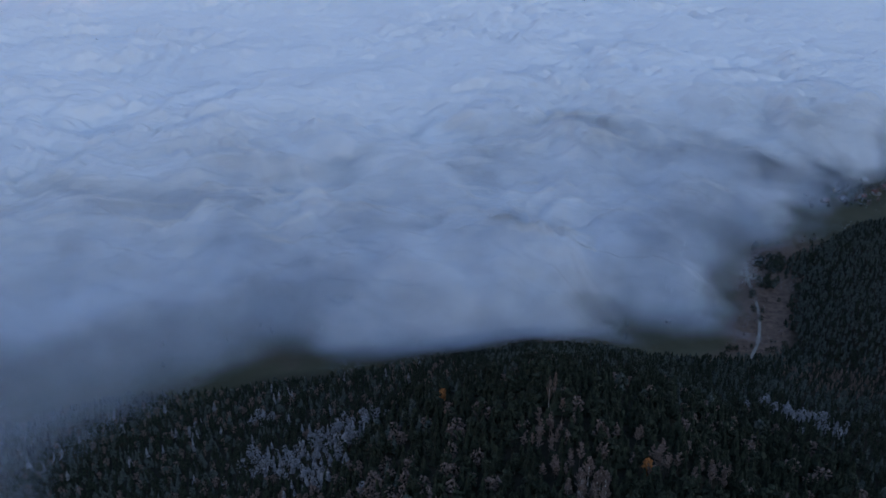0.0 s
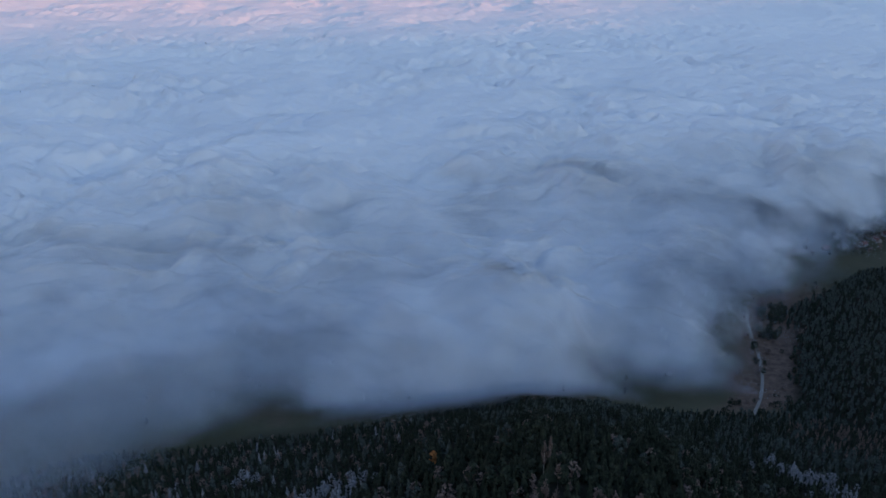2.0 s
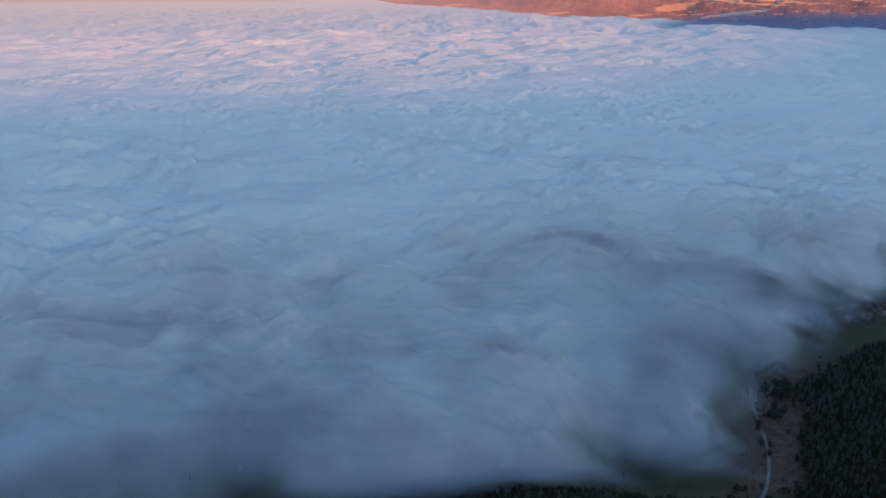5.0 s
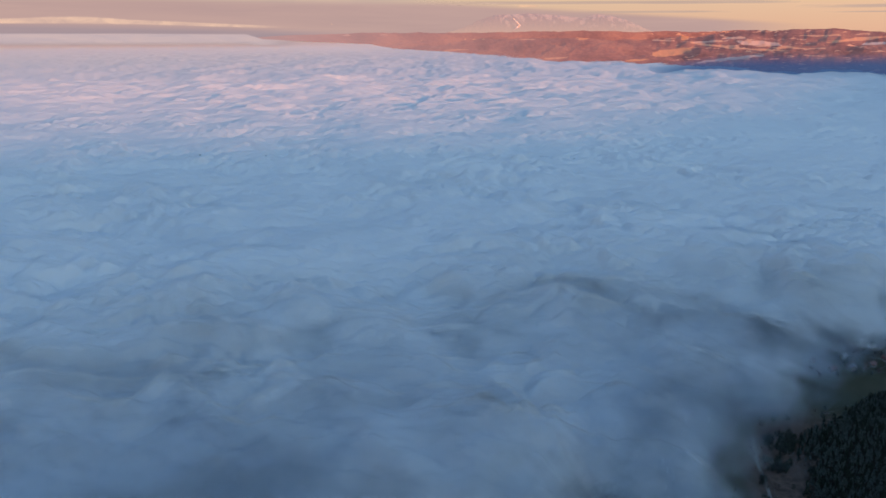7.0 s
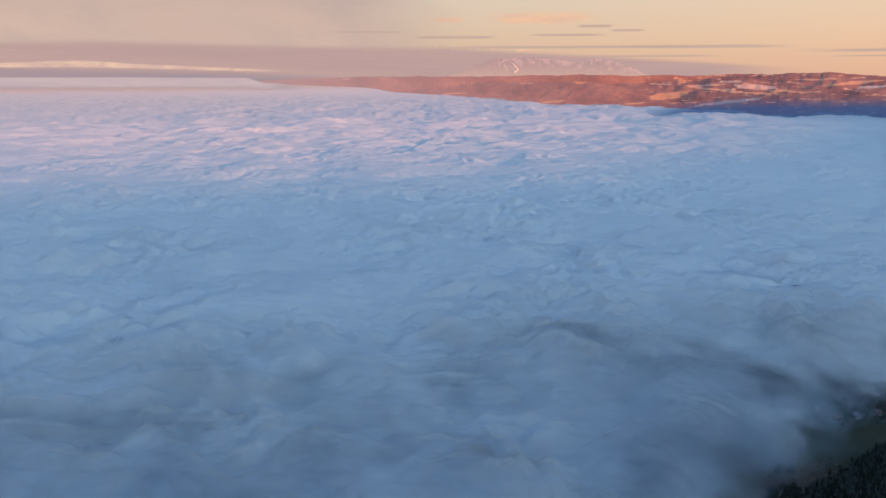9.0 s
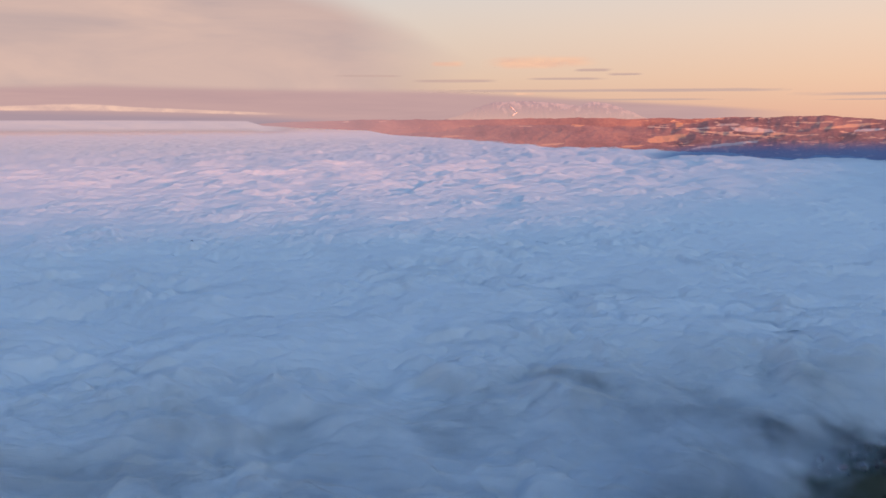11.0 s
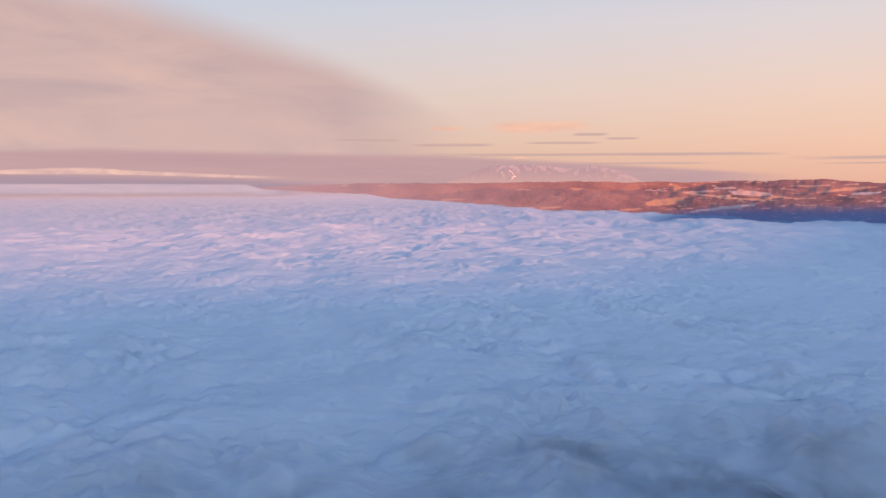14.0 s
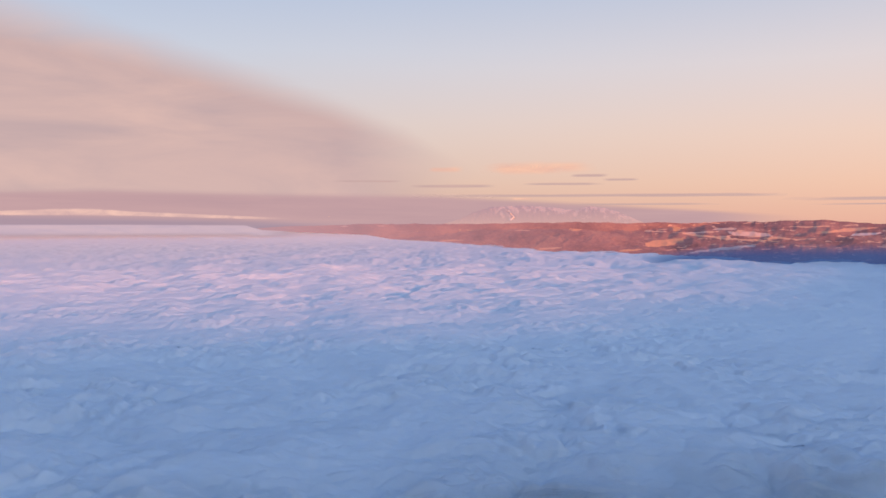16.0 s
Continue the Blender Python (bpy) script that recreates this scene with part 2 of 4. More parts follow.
# ---- building helpers ----
def arrays(name, verts, quads, mat, smooth=True, tris=None):
    """A mesh object from arrays of corners and faces."""
    me = bpy.data.meshes.new(name)
    verts = np.asarray(verts, dtype=np.float32)
    parts_ = [np.asarray(f, dtype=np.int32) for f in (quads, tris) if f is not None and len(f)]
    loops = np.concatenate([f.ravel() for f in parts_])
    sizes = np.concatenate([np.full(len(f), f.shape[1], np.int32) for f in parts_])
    me.vertices.add(len(verts))
    me.vertices.foreach_set("co", verts.ravel())
    me.loops.add(len(loops))
    me.loops.foreach_set("vertex_index", loops)
    me.polygons.add(len(sizes))
    me.polygons.foreach_set("loop_start", np.concatenate([[0], np.cumsum(sizes)[:-1]]).astype(np.int32))
    me.polygons.foreach_set("use_smooth", np.full(len(sizes), smooth))
    me.update(calc_edges=True)
    me.validate()
    me.materials.append(mat)
    return me


def grid_faces(rows, cols):
    i = np.arange(rows * cols, dtype=np.int32).reshape(rows, cols)
    return np.stack([i[:-1, :-1], i[:-1, 1:], i[1:, 1:], i[1:, :-1]], -1).reshape(-1, 4)


def part(name, bm, mat, parent, label="", smooth=False):
    me = bpy.data.meshes.new(name)
    for f in bm.faces:
        f.smooth = smooth
    bm.to_mesh(me)
    bm.free()
    me.materials.append(mat)
    ob = new(name, me)
    ob.parent = parent
    if label:
        ob["label"] = label
    return ob


def perlin(x, y, seed=0):
    """Smooth gradient noise on arrays, about -1 to 1."""
    xi, yi = np.floor(x).astype(np.int64), np.floor(y).astype(np.int64)
    xf, yf = x - xi, y - yi

    def grad(ix, iy, dx, dy):
        h = (ix * 374761393 + iy * 668265263 + seed * 1442695041) & 0xFFFFFFFF
        h = ((h ^ (h >> 13)) * 1274126177) & 0xFFFFFFFF
        h = (h ^ (h >> 16)) & 0xFFFF
        a = h * (2 * np.pi / 65536.0)
        return np.cos(a) * dx + np.sin(a) * dy

    u, v = xf ** 3 * (xf * (xf * 6 - 15) + 10), yf ** 3 * (yf * (yf * 6 - 15) + 10)
    n0 = grad(xi, yi, xf, yf) * (1 - u) + grad(xi + 1, yi, xf - 1, yf) * u
    n1 = grad(xi, yi + 1, xf, yf - 1) * (1 - u) + grad(xi + 1, yi + 1, xf - 1, yf - 1) * u
    return 1.5 * (n0 * (1 - v) + n1 * v)


def fbm(x, y, octaves=4, seed=0, gain=0.5):
    s, a, f = 0.0, 1.0, 1.0
    for k in range(octaves):
        s = s + a * perlin(x * f + 17.3 * k, y * f - 9.1 * k, seed + k)
        a, f = a * gain, f * 2.03
    return s


def smooth(x, a, b):
    t = np.clip((x - a) / (b - a), 0, 1)
    return t * t * (3 - 2 * t)


def side(x, y, line, close):
    """Signed distance to a polyline in the plan: positive in the region that it borders, which close completes."""
    best = np.full(np.shape(x), 1e9)
    for (ax, ay), (bx, by) in zip(line, line[1:]):
        ex, ey = bx - ax, by - ay
        t = np.clip(((x - ax) * ex + (y - ay) * ey) / (ex * ex + ey * ey), 0, 1)
        best = np.minimum(best, np.hypot(x - ax - t * ex, y - ay - t * ey))
    inside = np.zeros(np.shape(x), bool)
    ring = list(line) + list(close)
    for (ax, ay), (bx, by) in zip(ring, ring[1:] + ring[:1]):
        if ay != by:
            inside ^= ((ay > y) != (by > y)) & (x < (bx - ax) * (y - ay) / (by - ay) + ax)
    return np.where(inside, best, -best)


# ---- ground ----
# the foot of the wooded slope that rises beside the valley
SLOPE_FOOT = [(1.3, 0.0), (1.65, 3.3), (1.85, 4.0), (2.22, 4.7), (2.62, 5.75), (3.5, 6.45), (5.0, 7.1), (7.6, 8.0), (13.2, 13.0), (21.0, 25.0), (30.0, 40.0), (70.0, 100.0)]
SLOPE_CLOSE = [(100.0, 100.0), (100.0, 0.0)]
SPUR_X = (-3.2, -2.2, -1.4, -0.7, 0.0, 0.45, 0.9, 1.3, 1.7, 2.2, 3.0)
SPUR_H = (0.0, 0.03, 0.13, 0.37, 0.73, 0.88, 0.78, 0.55, 0.50, 0.48, 0.4)
# height of the mountain range along its length
RANGE_W = (-40, 0, 6, 15, 22, 31, 35, 60)
RANGE_H = (3.4, 3.4, 3.3, 2.77, 2.90, 3.35, 3.85, 4.0)
SUN_X, SUN_Y = math.sin(radians(SUN_AZ)), math.cos(radians(SUN_AZ))


def ground(x, y):
    """Height of the ground over the valley floor, all in units of the plan."""
    g = 0.02 + 0.02 * fbm(x * 0.5, y * 0.5, 3, 5)
    # the rounded wooded spur under the flight
    end = 4.8 + 0.15 * np.exp(-((x - 0.6) / 0.5) ** 2)
    spur = np.interp(x, SPUR_X, SPUR_H) * (1 - smooth(y, 2.6, end))
    spur = spur * (1 + 0.05 * fbm(x * 1.4, y * 1.4, 3, 9))
    # the slope beside the valley, with gullies
    d = np.maximum(side(x, y, SLOPE_FOOT, SLOPE_CLOSE), 0)
    gul = 1 + 0.3 * fbm(x * 0.9 + 0.5 * y, y * 0.5, 2, 21)
    slope = 0.5 * d * gul / (1 + 0.12 * d) * smooth(y, 0.5, 4.0)
    # the mountain range that keeps the low sun off the valley
    along = -SUN_X * x - SUN_Y * y
    w = -SUN_Y * x + SUN_X * y
    rise = np.interp(w, RANGE_W, RANGE_H) + 0.12 * fbm(w * 0.22, along * 0.05, 4, 33)
    range_ = rise * np.exp(-(np.maximum(np.abs(along + 8.5) - 0.4, 0) / 2.6) ** 2)
    back = 1.1 * smooth(-y, -2.0, 3.0) * np.exp(-((x - 1.0) / 4.0) ** 2)
    return np.maximum(g + np.maximum(spur, slope), np.maximum(g + range_, g + back))


def spread(lo, hi, mid, fine, n):
    """Grid lines from lo to hi, close together round mid."""
    t = np.linspace(-1, 1, n)
    k = 3.4
    s = np.sinh(k * t) / np.sinh(k)
    return np.where(s < 0, mid + s * (mid - lo), mid + s * (hi - mid)) + 0 * fine


gx = spread(-44, 44, 1.0, 0, 370)
gy = spread(-44, 44, 3.6, 0, 370)
GX, GY = np.meshgrid(gx, gy)
verts = np.stack([GX * U, GY * U, ground(GX, GY) * U], -1).reshape(-1, 3)
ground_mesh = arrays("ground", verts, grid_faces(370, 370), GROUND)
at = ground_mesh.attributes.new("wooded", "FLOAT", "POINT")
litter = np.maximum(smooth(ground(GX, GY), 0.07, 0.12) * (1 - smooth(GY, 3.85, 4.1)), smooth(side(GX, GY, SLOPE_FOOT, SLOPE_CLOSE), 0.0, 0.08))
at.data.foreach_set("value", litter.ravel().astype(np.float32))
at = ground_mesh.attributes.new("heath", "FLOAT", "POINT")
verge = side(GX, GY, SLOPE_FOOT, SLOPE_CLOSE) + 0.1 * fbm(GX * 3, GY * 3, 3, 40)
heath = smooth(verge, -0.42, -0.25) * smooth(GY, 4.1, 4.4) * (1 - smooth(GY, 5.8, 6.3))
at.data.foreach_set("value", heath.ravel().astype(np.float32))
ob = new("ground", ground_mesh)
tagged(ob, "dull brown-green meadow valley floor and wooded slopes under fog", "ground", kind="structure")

# ---- the sea of fog ----
FOG_EDGE = [(-9.0, -0.5), (-2.4, 1.0), (-1.7, 2.5), (-1.5, 3.3), (-1.35, 3.8), (-0.95, 4.05), (-0.4, 3.85), (0.3, 3.6), (0.95, 3.7), (1.22, 4.4), (1.95, 4.42), (2.04, 5.0), (2.42, 5.5), (2.92, 6.1), (3.35, 6.65), (3.95, 7.1), (4.6, 7.4), (6.5, 7.9), (9.0, 10.0), (12.0, 13.5), (19.0, 25.0), (29.0, 40.0), (75.0, 100.0), (1200.0, 1600.0)]
FOG_CLOSE = [(-1600.0, 1600.0), (-1600.0, 0.5)]
FOG_TOP = 0.5
# broad swells of the fog: x, y, radius, height
SWELLS = [
    (-1.39, 6.35, 0.27, 0.11), (-1.60, 5.59, 0.22, 0.09), (-1.03, 7.08, 0.30, 0.12), (-1.82, 4.94, 0.22, 0.09), (-2.39, 5.30, 0.27, 0.11), (-1.00, 4.70, 0.21, 0.09),
    (-1.61, 4.15, 0.24, 0.10), (-1.28, 4.03, 0.17, 0.07), (-0.52, 4.30, 0.17, 0.07), (-0.03, 5.70, 0.32, 0.13), (0.19, 4.98, 0.32, 0.13), (0.72, 4.59, 0.25, 0.11),
    (-0.04, 4.30, 0.20, 0.08), (1.42, 5.59, 0.34, 0.14), (2.12, 5.80, 0.32, 0.14), (1.13, 7.16, 0.32, 0.14), (1.16, 4.85, 0.25, 0.10), (0.52, 7.77, 0.29, 0.12),
    (-0.37, 6.70, 0.30, 0.13), (1.54, 4.62, 0.21, 0.09), (3.91, 8.49, 0.45, 0.19), (2.88, 6.84, 0.31, 0.13), (-1.89, 7.87, 0.33, 0.14)]
R_NEAR, R_FAR = 20.0, 43.4


def domes(x, y, seed, k=6):
    """Rounded heads packed side by side, with soft creases between; about -0.5 to 0.5."""
    xi, yi = np.floor(x).astype(np.int64), np.floor(y).astype(np.int64)
    total = np.zeros(np.shape(x))
    for ox in (-1, 0, 1):
        for oy in (-1, 0, 1):
            h = ((xi + ox) * 374761393 + (yi + oy) * 668265263 + seed * 1442695041) & 0xFFFFFFFF
            h = ((h ^ (h >> 13)) * 1274126177) & 0xFFFFFFFF
            h = h ^ (h >> 16)
            px = xi + ox + (h & 1023) / 1023.0
            py = yi + oy + ((h >> 10) & 1023) / 1023.0
            lift = 0.6 + 0.6 * ((h >> 20) & 1023) / 1023.0
            total = total + lift * np.maximum(0, 1 - (x - px) ** 2 - (y - py) ** 2) ** k
    return np.log(total + 0.25) / 1.8 + 0.30


def rim_left(x, y):
    """The fog is a mere breath where it drifts up the flank of the spur."""
    flank = smooth(-x, 0.45, 1.3) * (1 - 0.15 * smooth(-x, 1.5, 2.1))
    return 1 - 0.92 * flank * (1 - smooth(y, 3.2, 5.4))


def front(x, y):
    """Where the fog stands dense against the back of the spur."""
    return smooth(x, -1.2, 0.2) * (1 - smooth(x, 0.7, 1.35)) * smooth(y, 3.6, 4.3) * (1 - smooth(y, 4.5, 6.5))


def billow(x, y, seed):
    """Rounded lumps with narrow creases between, about -0.5 to 0.5."""
    return 1.5 * (np.sqrt(perlin(x, y, seed) ** 2 + 0.05) - 0.40)


def fog_top(x, y):
    """Height of the fog's upper face: rounded heads upon broader heads, with creases between."""
    e = side(x, y, FOG_EDGE, FOG_CLOSE)
    r = np.hypot(x - HUB[0], y - HUB[1])
    wx = x + 0.16 * fbm(x * 0.6, y * 0.6, 2, 50)
    wy = y + 0.16 * fbm(x * 0.6 + 7, y * 0.6, 2, 51)
    out = smooth(r, 12, 34)
    # long low waves, and patches where the fog boils up or lies smooth
    broad = 0.07 * fbm(wx * 0.22, wy * 0.3, 2, 60) + out * (0.18 * fbm(wx * 0.26, wy * 0.2, 3, 66) + 0.085 * billow(wx * 0.7, wy * 0.8, 63) + 0.050 * billow(wx * 1.5, wy * 1.9, 64))
    patchy = 0.65 + 0.65 * smooth(fbm(x * 0.35, y * 0.35, 2, 71), -0.4, 0.45)
    heads = 0.7 * domes(wx * 1.5 + 3.3, wy * 1.9, 68, 4) + 0.6 * billow(wx * 1.3, wy * 1.8, 72)
    small = 0.6 * domes(wx * 3.7 + 1.3, wy * 4.9, 69, 4) + 0.8 * billow(wx * 3.0, wy * 4.0, 73)
    tiny = domes(wx * 8.3, wy * 10.4, 65, 4) + 0.5 * billow(wx * 7.1, wy * 9.0, 74)
    calm = 1 / (1 + (r / 22) ** 2)
    h = 0.14 * domes(wx * 0.66, wy * 0.78, 62, 3) * (1 - 0.5 * out)
    h = h + patchy * calm * (0.135 * heads + 0.085 * small + 0.030 * tiny)
    fade = 1 - smooth(r, 50, 150)
    puff = np.zeros(np.shape(x))
    for sx, sy, rad, hh in SWELLS:
        puff = puff + hh * np.exp(-((((x - sx) ** 2 + (y - sy) ** 2) / rad ** 2) ** 1.3))
    body = smooth(e, -0.2, 0.9)
    top = 0.10 + (FOG_TOP - 0.10) * body + 0.05 * front(x, y) + (h + broad + 0.6 * puff) * fade * (0.25 + 0.75 * body)
    # the fog is thinner towards its rim, and in the hollows there
    rim = smooth(np.maximum(e, 1.1 * (y - 5.6)), 0.0, 4.6)
    hollow = smooth(-heads - 0.6 * small - 2.0 * puff, -0.5, 0.45)
    full = (0.24 + 0.76 * rim) * (1 - 0.30 * (1 - smooth(r, 4.8, 9.0)) * hollow)
    full = np.maximum(full * rim_left(x, y), 0.40 * front(x, y))
    return top, e, full


def drawn_in(x, y, z):
    """Past R_NEAR the plan is drawn in towards the flight, so that the distance ends at R_FAR; directions stay."""
    dx, dy = x - HUB[0], y - HUB[1]
    r = np.hypot(dx, dy)
    k = R_FAR - R_NEAR
    s = np.where(r > R_NEAR, (R_NEAR + k * (1 - np.exp(-np.maximum(r - R_NEAR, 0) / k))) / np.maximum(r, 1e-6), 1.0)
    return HUB[0] + dx * s, HUB[1] + dy * s, EYE_Z + (z - EYE_Z) * s


# turn, rise of the foot and rise of the skyline of the far hills, in degrees
HILL_LINE = np.array([
    (-13.2, -0.34, -0.40), (-12.0, -0.45, -0.24), (-10.0, -0.52, -0.12), (-8.6, -0.58, -0.10), (-4.8, -0.74, 0.02), (-3.2, -1.05, 0.02), (0.6, -1.28, 0.0),
    (4.4, -1.60, 0.06), (8.3, -1.88, 0.14), (14.0, -2.05, 0.08), (17.5, -2.22, 0.10), (21.0, -2.32, 0.20), (23.6, -2.36, 0.24), (24.6, -2.38, 0.30),
    (25.4, -2.38, 0.12), (28.0, -2.40, 0.06), (34.0, -2.4, 0.5), (48.0, -2.4, 0.9)])


def fog_shore(turn):
    """How far the fog reaches, before it is drawn in, in a direction given by its turn in degrees."""
    foot = np.interp(turn, HILL_LINE[:, 0], HILL_LINE[:, 1])
    foot = np.where(turn < -13.2, np.interp(turn, (-19.0, -13.2), (-0.10, -0.34)), foot)
    return np.where(turn < -19.0, 5000.0, (EYE_Z - FOG_TOP) / np.tan(np.radians(-foot)))


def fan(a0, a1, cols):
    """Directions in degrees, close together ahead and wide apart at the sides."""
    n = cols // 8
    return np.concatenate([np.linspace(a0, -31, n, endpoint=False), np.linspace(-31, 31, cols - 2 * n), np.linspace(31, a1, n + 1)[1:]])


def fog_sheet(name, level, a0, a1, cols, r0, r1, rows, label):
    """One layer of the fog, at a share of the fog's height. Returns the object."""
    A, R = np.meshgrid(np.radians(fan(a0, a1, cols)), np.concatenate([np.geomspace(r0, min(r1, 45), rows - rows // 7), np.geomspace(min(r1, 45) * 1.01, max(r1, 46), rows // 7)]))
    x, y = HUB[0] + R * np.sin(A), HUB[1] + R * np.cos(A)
    top, e, full = fog_top(x, y)
    base = ground(x, y)
    fray = 0.42 * fbm(x * 1.7, y * 1.7, 4, 70 + int(level * 10))
    if level > 1.0:
        # loose haze over the swells, thinner with height, that softens them
        lift = level - 1.0
        z = top + 0.5 * lift * (1 + 0.5 * fbm(x * 1.3, y * 1.3, 2, 92))
        thick = (0.26 - 1.0 * lift) * full * smooth(e + fray, 0.0, 0.9) * (1 - smooth(R, 4.5, 20))
        thick = np.where(thick < 0.012, 0.0, thick)
        room = smooth(z - base, -0.06, 0.26)
    elif level == 1.0:
        z = top
        thick = full * np.maximum(smooth(e + fray, 0.0, 0.6), front(x, y) * smooth(e + 0.5 * fray, -0.1, 0.3))
        room = np.maximum(smooth(z - base, -0.06, 0.26), front(x, y))
        z = np.maximum(z, base + 0.12)
    else:
        thick = 0.30 * smooth(e + fray, -0.35 + 0.3 * level, 0.6) * (1 - smooth(e, 0.9, 2.2)) * rim_left(x, y) ** 0.75
        if level == 0.5:
            # the dense body of the fog, under its loose upper face
            thick = np.maximum(thick, 0.84 * smooth(e + 0.15 * fbm(x * 0.8, y * 0.8, 2, 77), 0.5, 1.3) * smooth(rim_left(x, y), 0.25, 0.8))
        z = base + (top - base) * level - 0.05
        room = np.maximum(smooth(z - base, -0.06, 0.16), front(x, y))
        z = np.maximum(z, base + 0.035 + 0.06 * level)
    # fog thins out where the ground stands close under it
    thick = thick * room
    # the fog ends at the foot of the far hills
    shore = fog_shore(np.degrees(A))
    thick = thick * (1 - smooth(R / shore, 1.02, 1.06))
    # the lie of the fog's face, as it is before the distance is drawn in
    dr, dc = np.gradient(np.stack([x, y, z], -1), axis=(0, 1))
    lie = np.cross(dc, dr)
    lie = lie / np.maximum(np.linalg.norm(lie, axis=-1, keepdims=True), 1e-9)
    lie = lie * np.sign(lie[..., 2:])
    # far off the stored lie leans towards the flight, which brightens the dark rim
    face = 0.26 * smooth(R, 60, 200)
    lie = lie - np.stack([face * np.sin(A), face * np.cos(A), 0 * A], -1)
    X, Y, Z = drawn_in(x, y, z)
    # only where there is fog at all
    thick = np.where(thick < 0.006, 0.0, thick).ravel()
    faces = grid_faces(rows, cols)
    faces = faces[(thick[faces] > 0).any(axis=1)]
    used = np.zeros(len(thick), bool)
    used[faces.ravel()] = True
    place = np.cumsum(used) - 1
    verts = np.stack([X * U, Y * U, Z * U], -1).reshape(-1, 3)[used]
    me = arrays(name, verts, place[faces], FOG if level == 1.0 else HAZE if level > 1.0 else SHADED_FOG)
    at = me.attributes.new("thickness", "FLOAT", "POINT")
    at.data.foreach_set("value", thick[used].astype(np.float32))
    at = me.attributes.new("lie", "FLOAT_VECTOR", "POINT")
    at.data.foreach_set("vector", lie.reshape(-1, 3)[used].astype(np.float32).ravel())
    return tagged(new(name, me), label, "fog", kind="structure")


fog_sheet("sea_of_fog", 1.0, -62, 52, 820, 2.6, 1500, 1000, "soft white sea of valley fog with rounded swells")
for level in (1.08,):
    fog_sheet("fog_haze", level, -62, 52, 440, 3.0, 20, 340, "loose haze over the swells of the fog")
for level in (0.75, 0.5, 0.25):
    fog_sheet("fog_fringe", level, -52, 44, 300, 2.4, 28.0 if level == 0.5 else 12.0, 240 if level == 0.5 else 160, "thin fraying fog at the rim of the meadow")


# ---- far hills, mountain and banks of cloud ----
FAR_HUB = (0.30, 0.80)


def far_point(turn, rise, r):
    """A place at a turn (degrees from ahead) and a rise (degrees over the horizon), r units off."""
    a = np.radians(turn)
    return np.stack([(FAR_HUB[0] + r * np.sin(a)) * U, (FAR_HUB[1] + r * np.cos(a)) * U, (EYE_Z + r * np.tan(np.radians(rise))) * U], -1)


# fields and clearings of the far hills: turn, rise, half length, half width in degrees, lean, snow (0 stubble, 1 snow)
FIELDS = [
    (14.9, -1.22, 1.4, 0.24, 0.12, 0.1), (15.8, -0.29, 0.38, 0.15, 0.0, 0.0), (18.0, -0.82, 2.7, 0.07, -0.12, 0.3), (20.2, -0.62, 1.5, 0.16, -0.06, 0.7),
    (17.2, -0.52, 1.2, 0.05, 0.05, 0.6), (25.8, -0.36, 1.8, 0.10, 0.10, 0.2), (26.8, -0.60, 0.9, 0.09, 0.08, 1.0), (18.4, -1.62, 2.3, 0.11, 0.12, 0.9),
    (9.1, -0.37, 0.6, 0.07, 0.0, 0.1), (14.3, -0.48, 1.0, 0.035, -0.03, 0.5), (22.0, -0.88, 1.0, 0.07, 0.02, 0.2), (18.6, -0.30, 1.0, 0.07, 0.0, 0.6),
    (-6.6, -0.13, 0.40, 0.05, 0.0, 1.0), (-10.4, -0.27, 0.42, 0.03, 0.0, 0.9), (-3.9, -0.13, 0.22, 0.03, 0.0, 0.8), (0.7, -1.12, 0.8, 0.07, 0.05, 0.2),
    (7.4, -1.62, 0.7, 0.07, 0.12, 0.3), (12.6, -1.75, 0.8, 0.06, 0.1, 0.1), (5.4, -0.42, 0.7, 0.04, 0.0, 0.4), (23.8, -0.15, 1.2, 0.06, 0.02, 0.3), (20.6, -1.02, 1.5, 0.06, -0.05, 0.2)]
# crests of the nearer hills: turn and rise
HILLS_MID = [(-4.4, -1.05), (-3.4, -0.72), (-1.7, -0.45), (1.8, -0.33), (5.0, -0.36), (8.3, -0.30), (10.6, -0.42), (12.6, -0.75), (14.2, -1.15), (16.4, -1.9)]
HILLS_EAST = [(12.6, -2.16), (15.0, -2.0), (17.0, -1.72), (19.5, -1.22), (22.4, -0.82), (25.5, -0.72), (28.0, -0.66), (34.0, -0.4), (48.0, 0.0)]


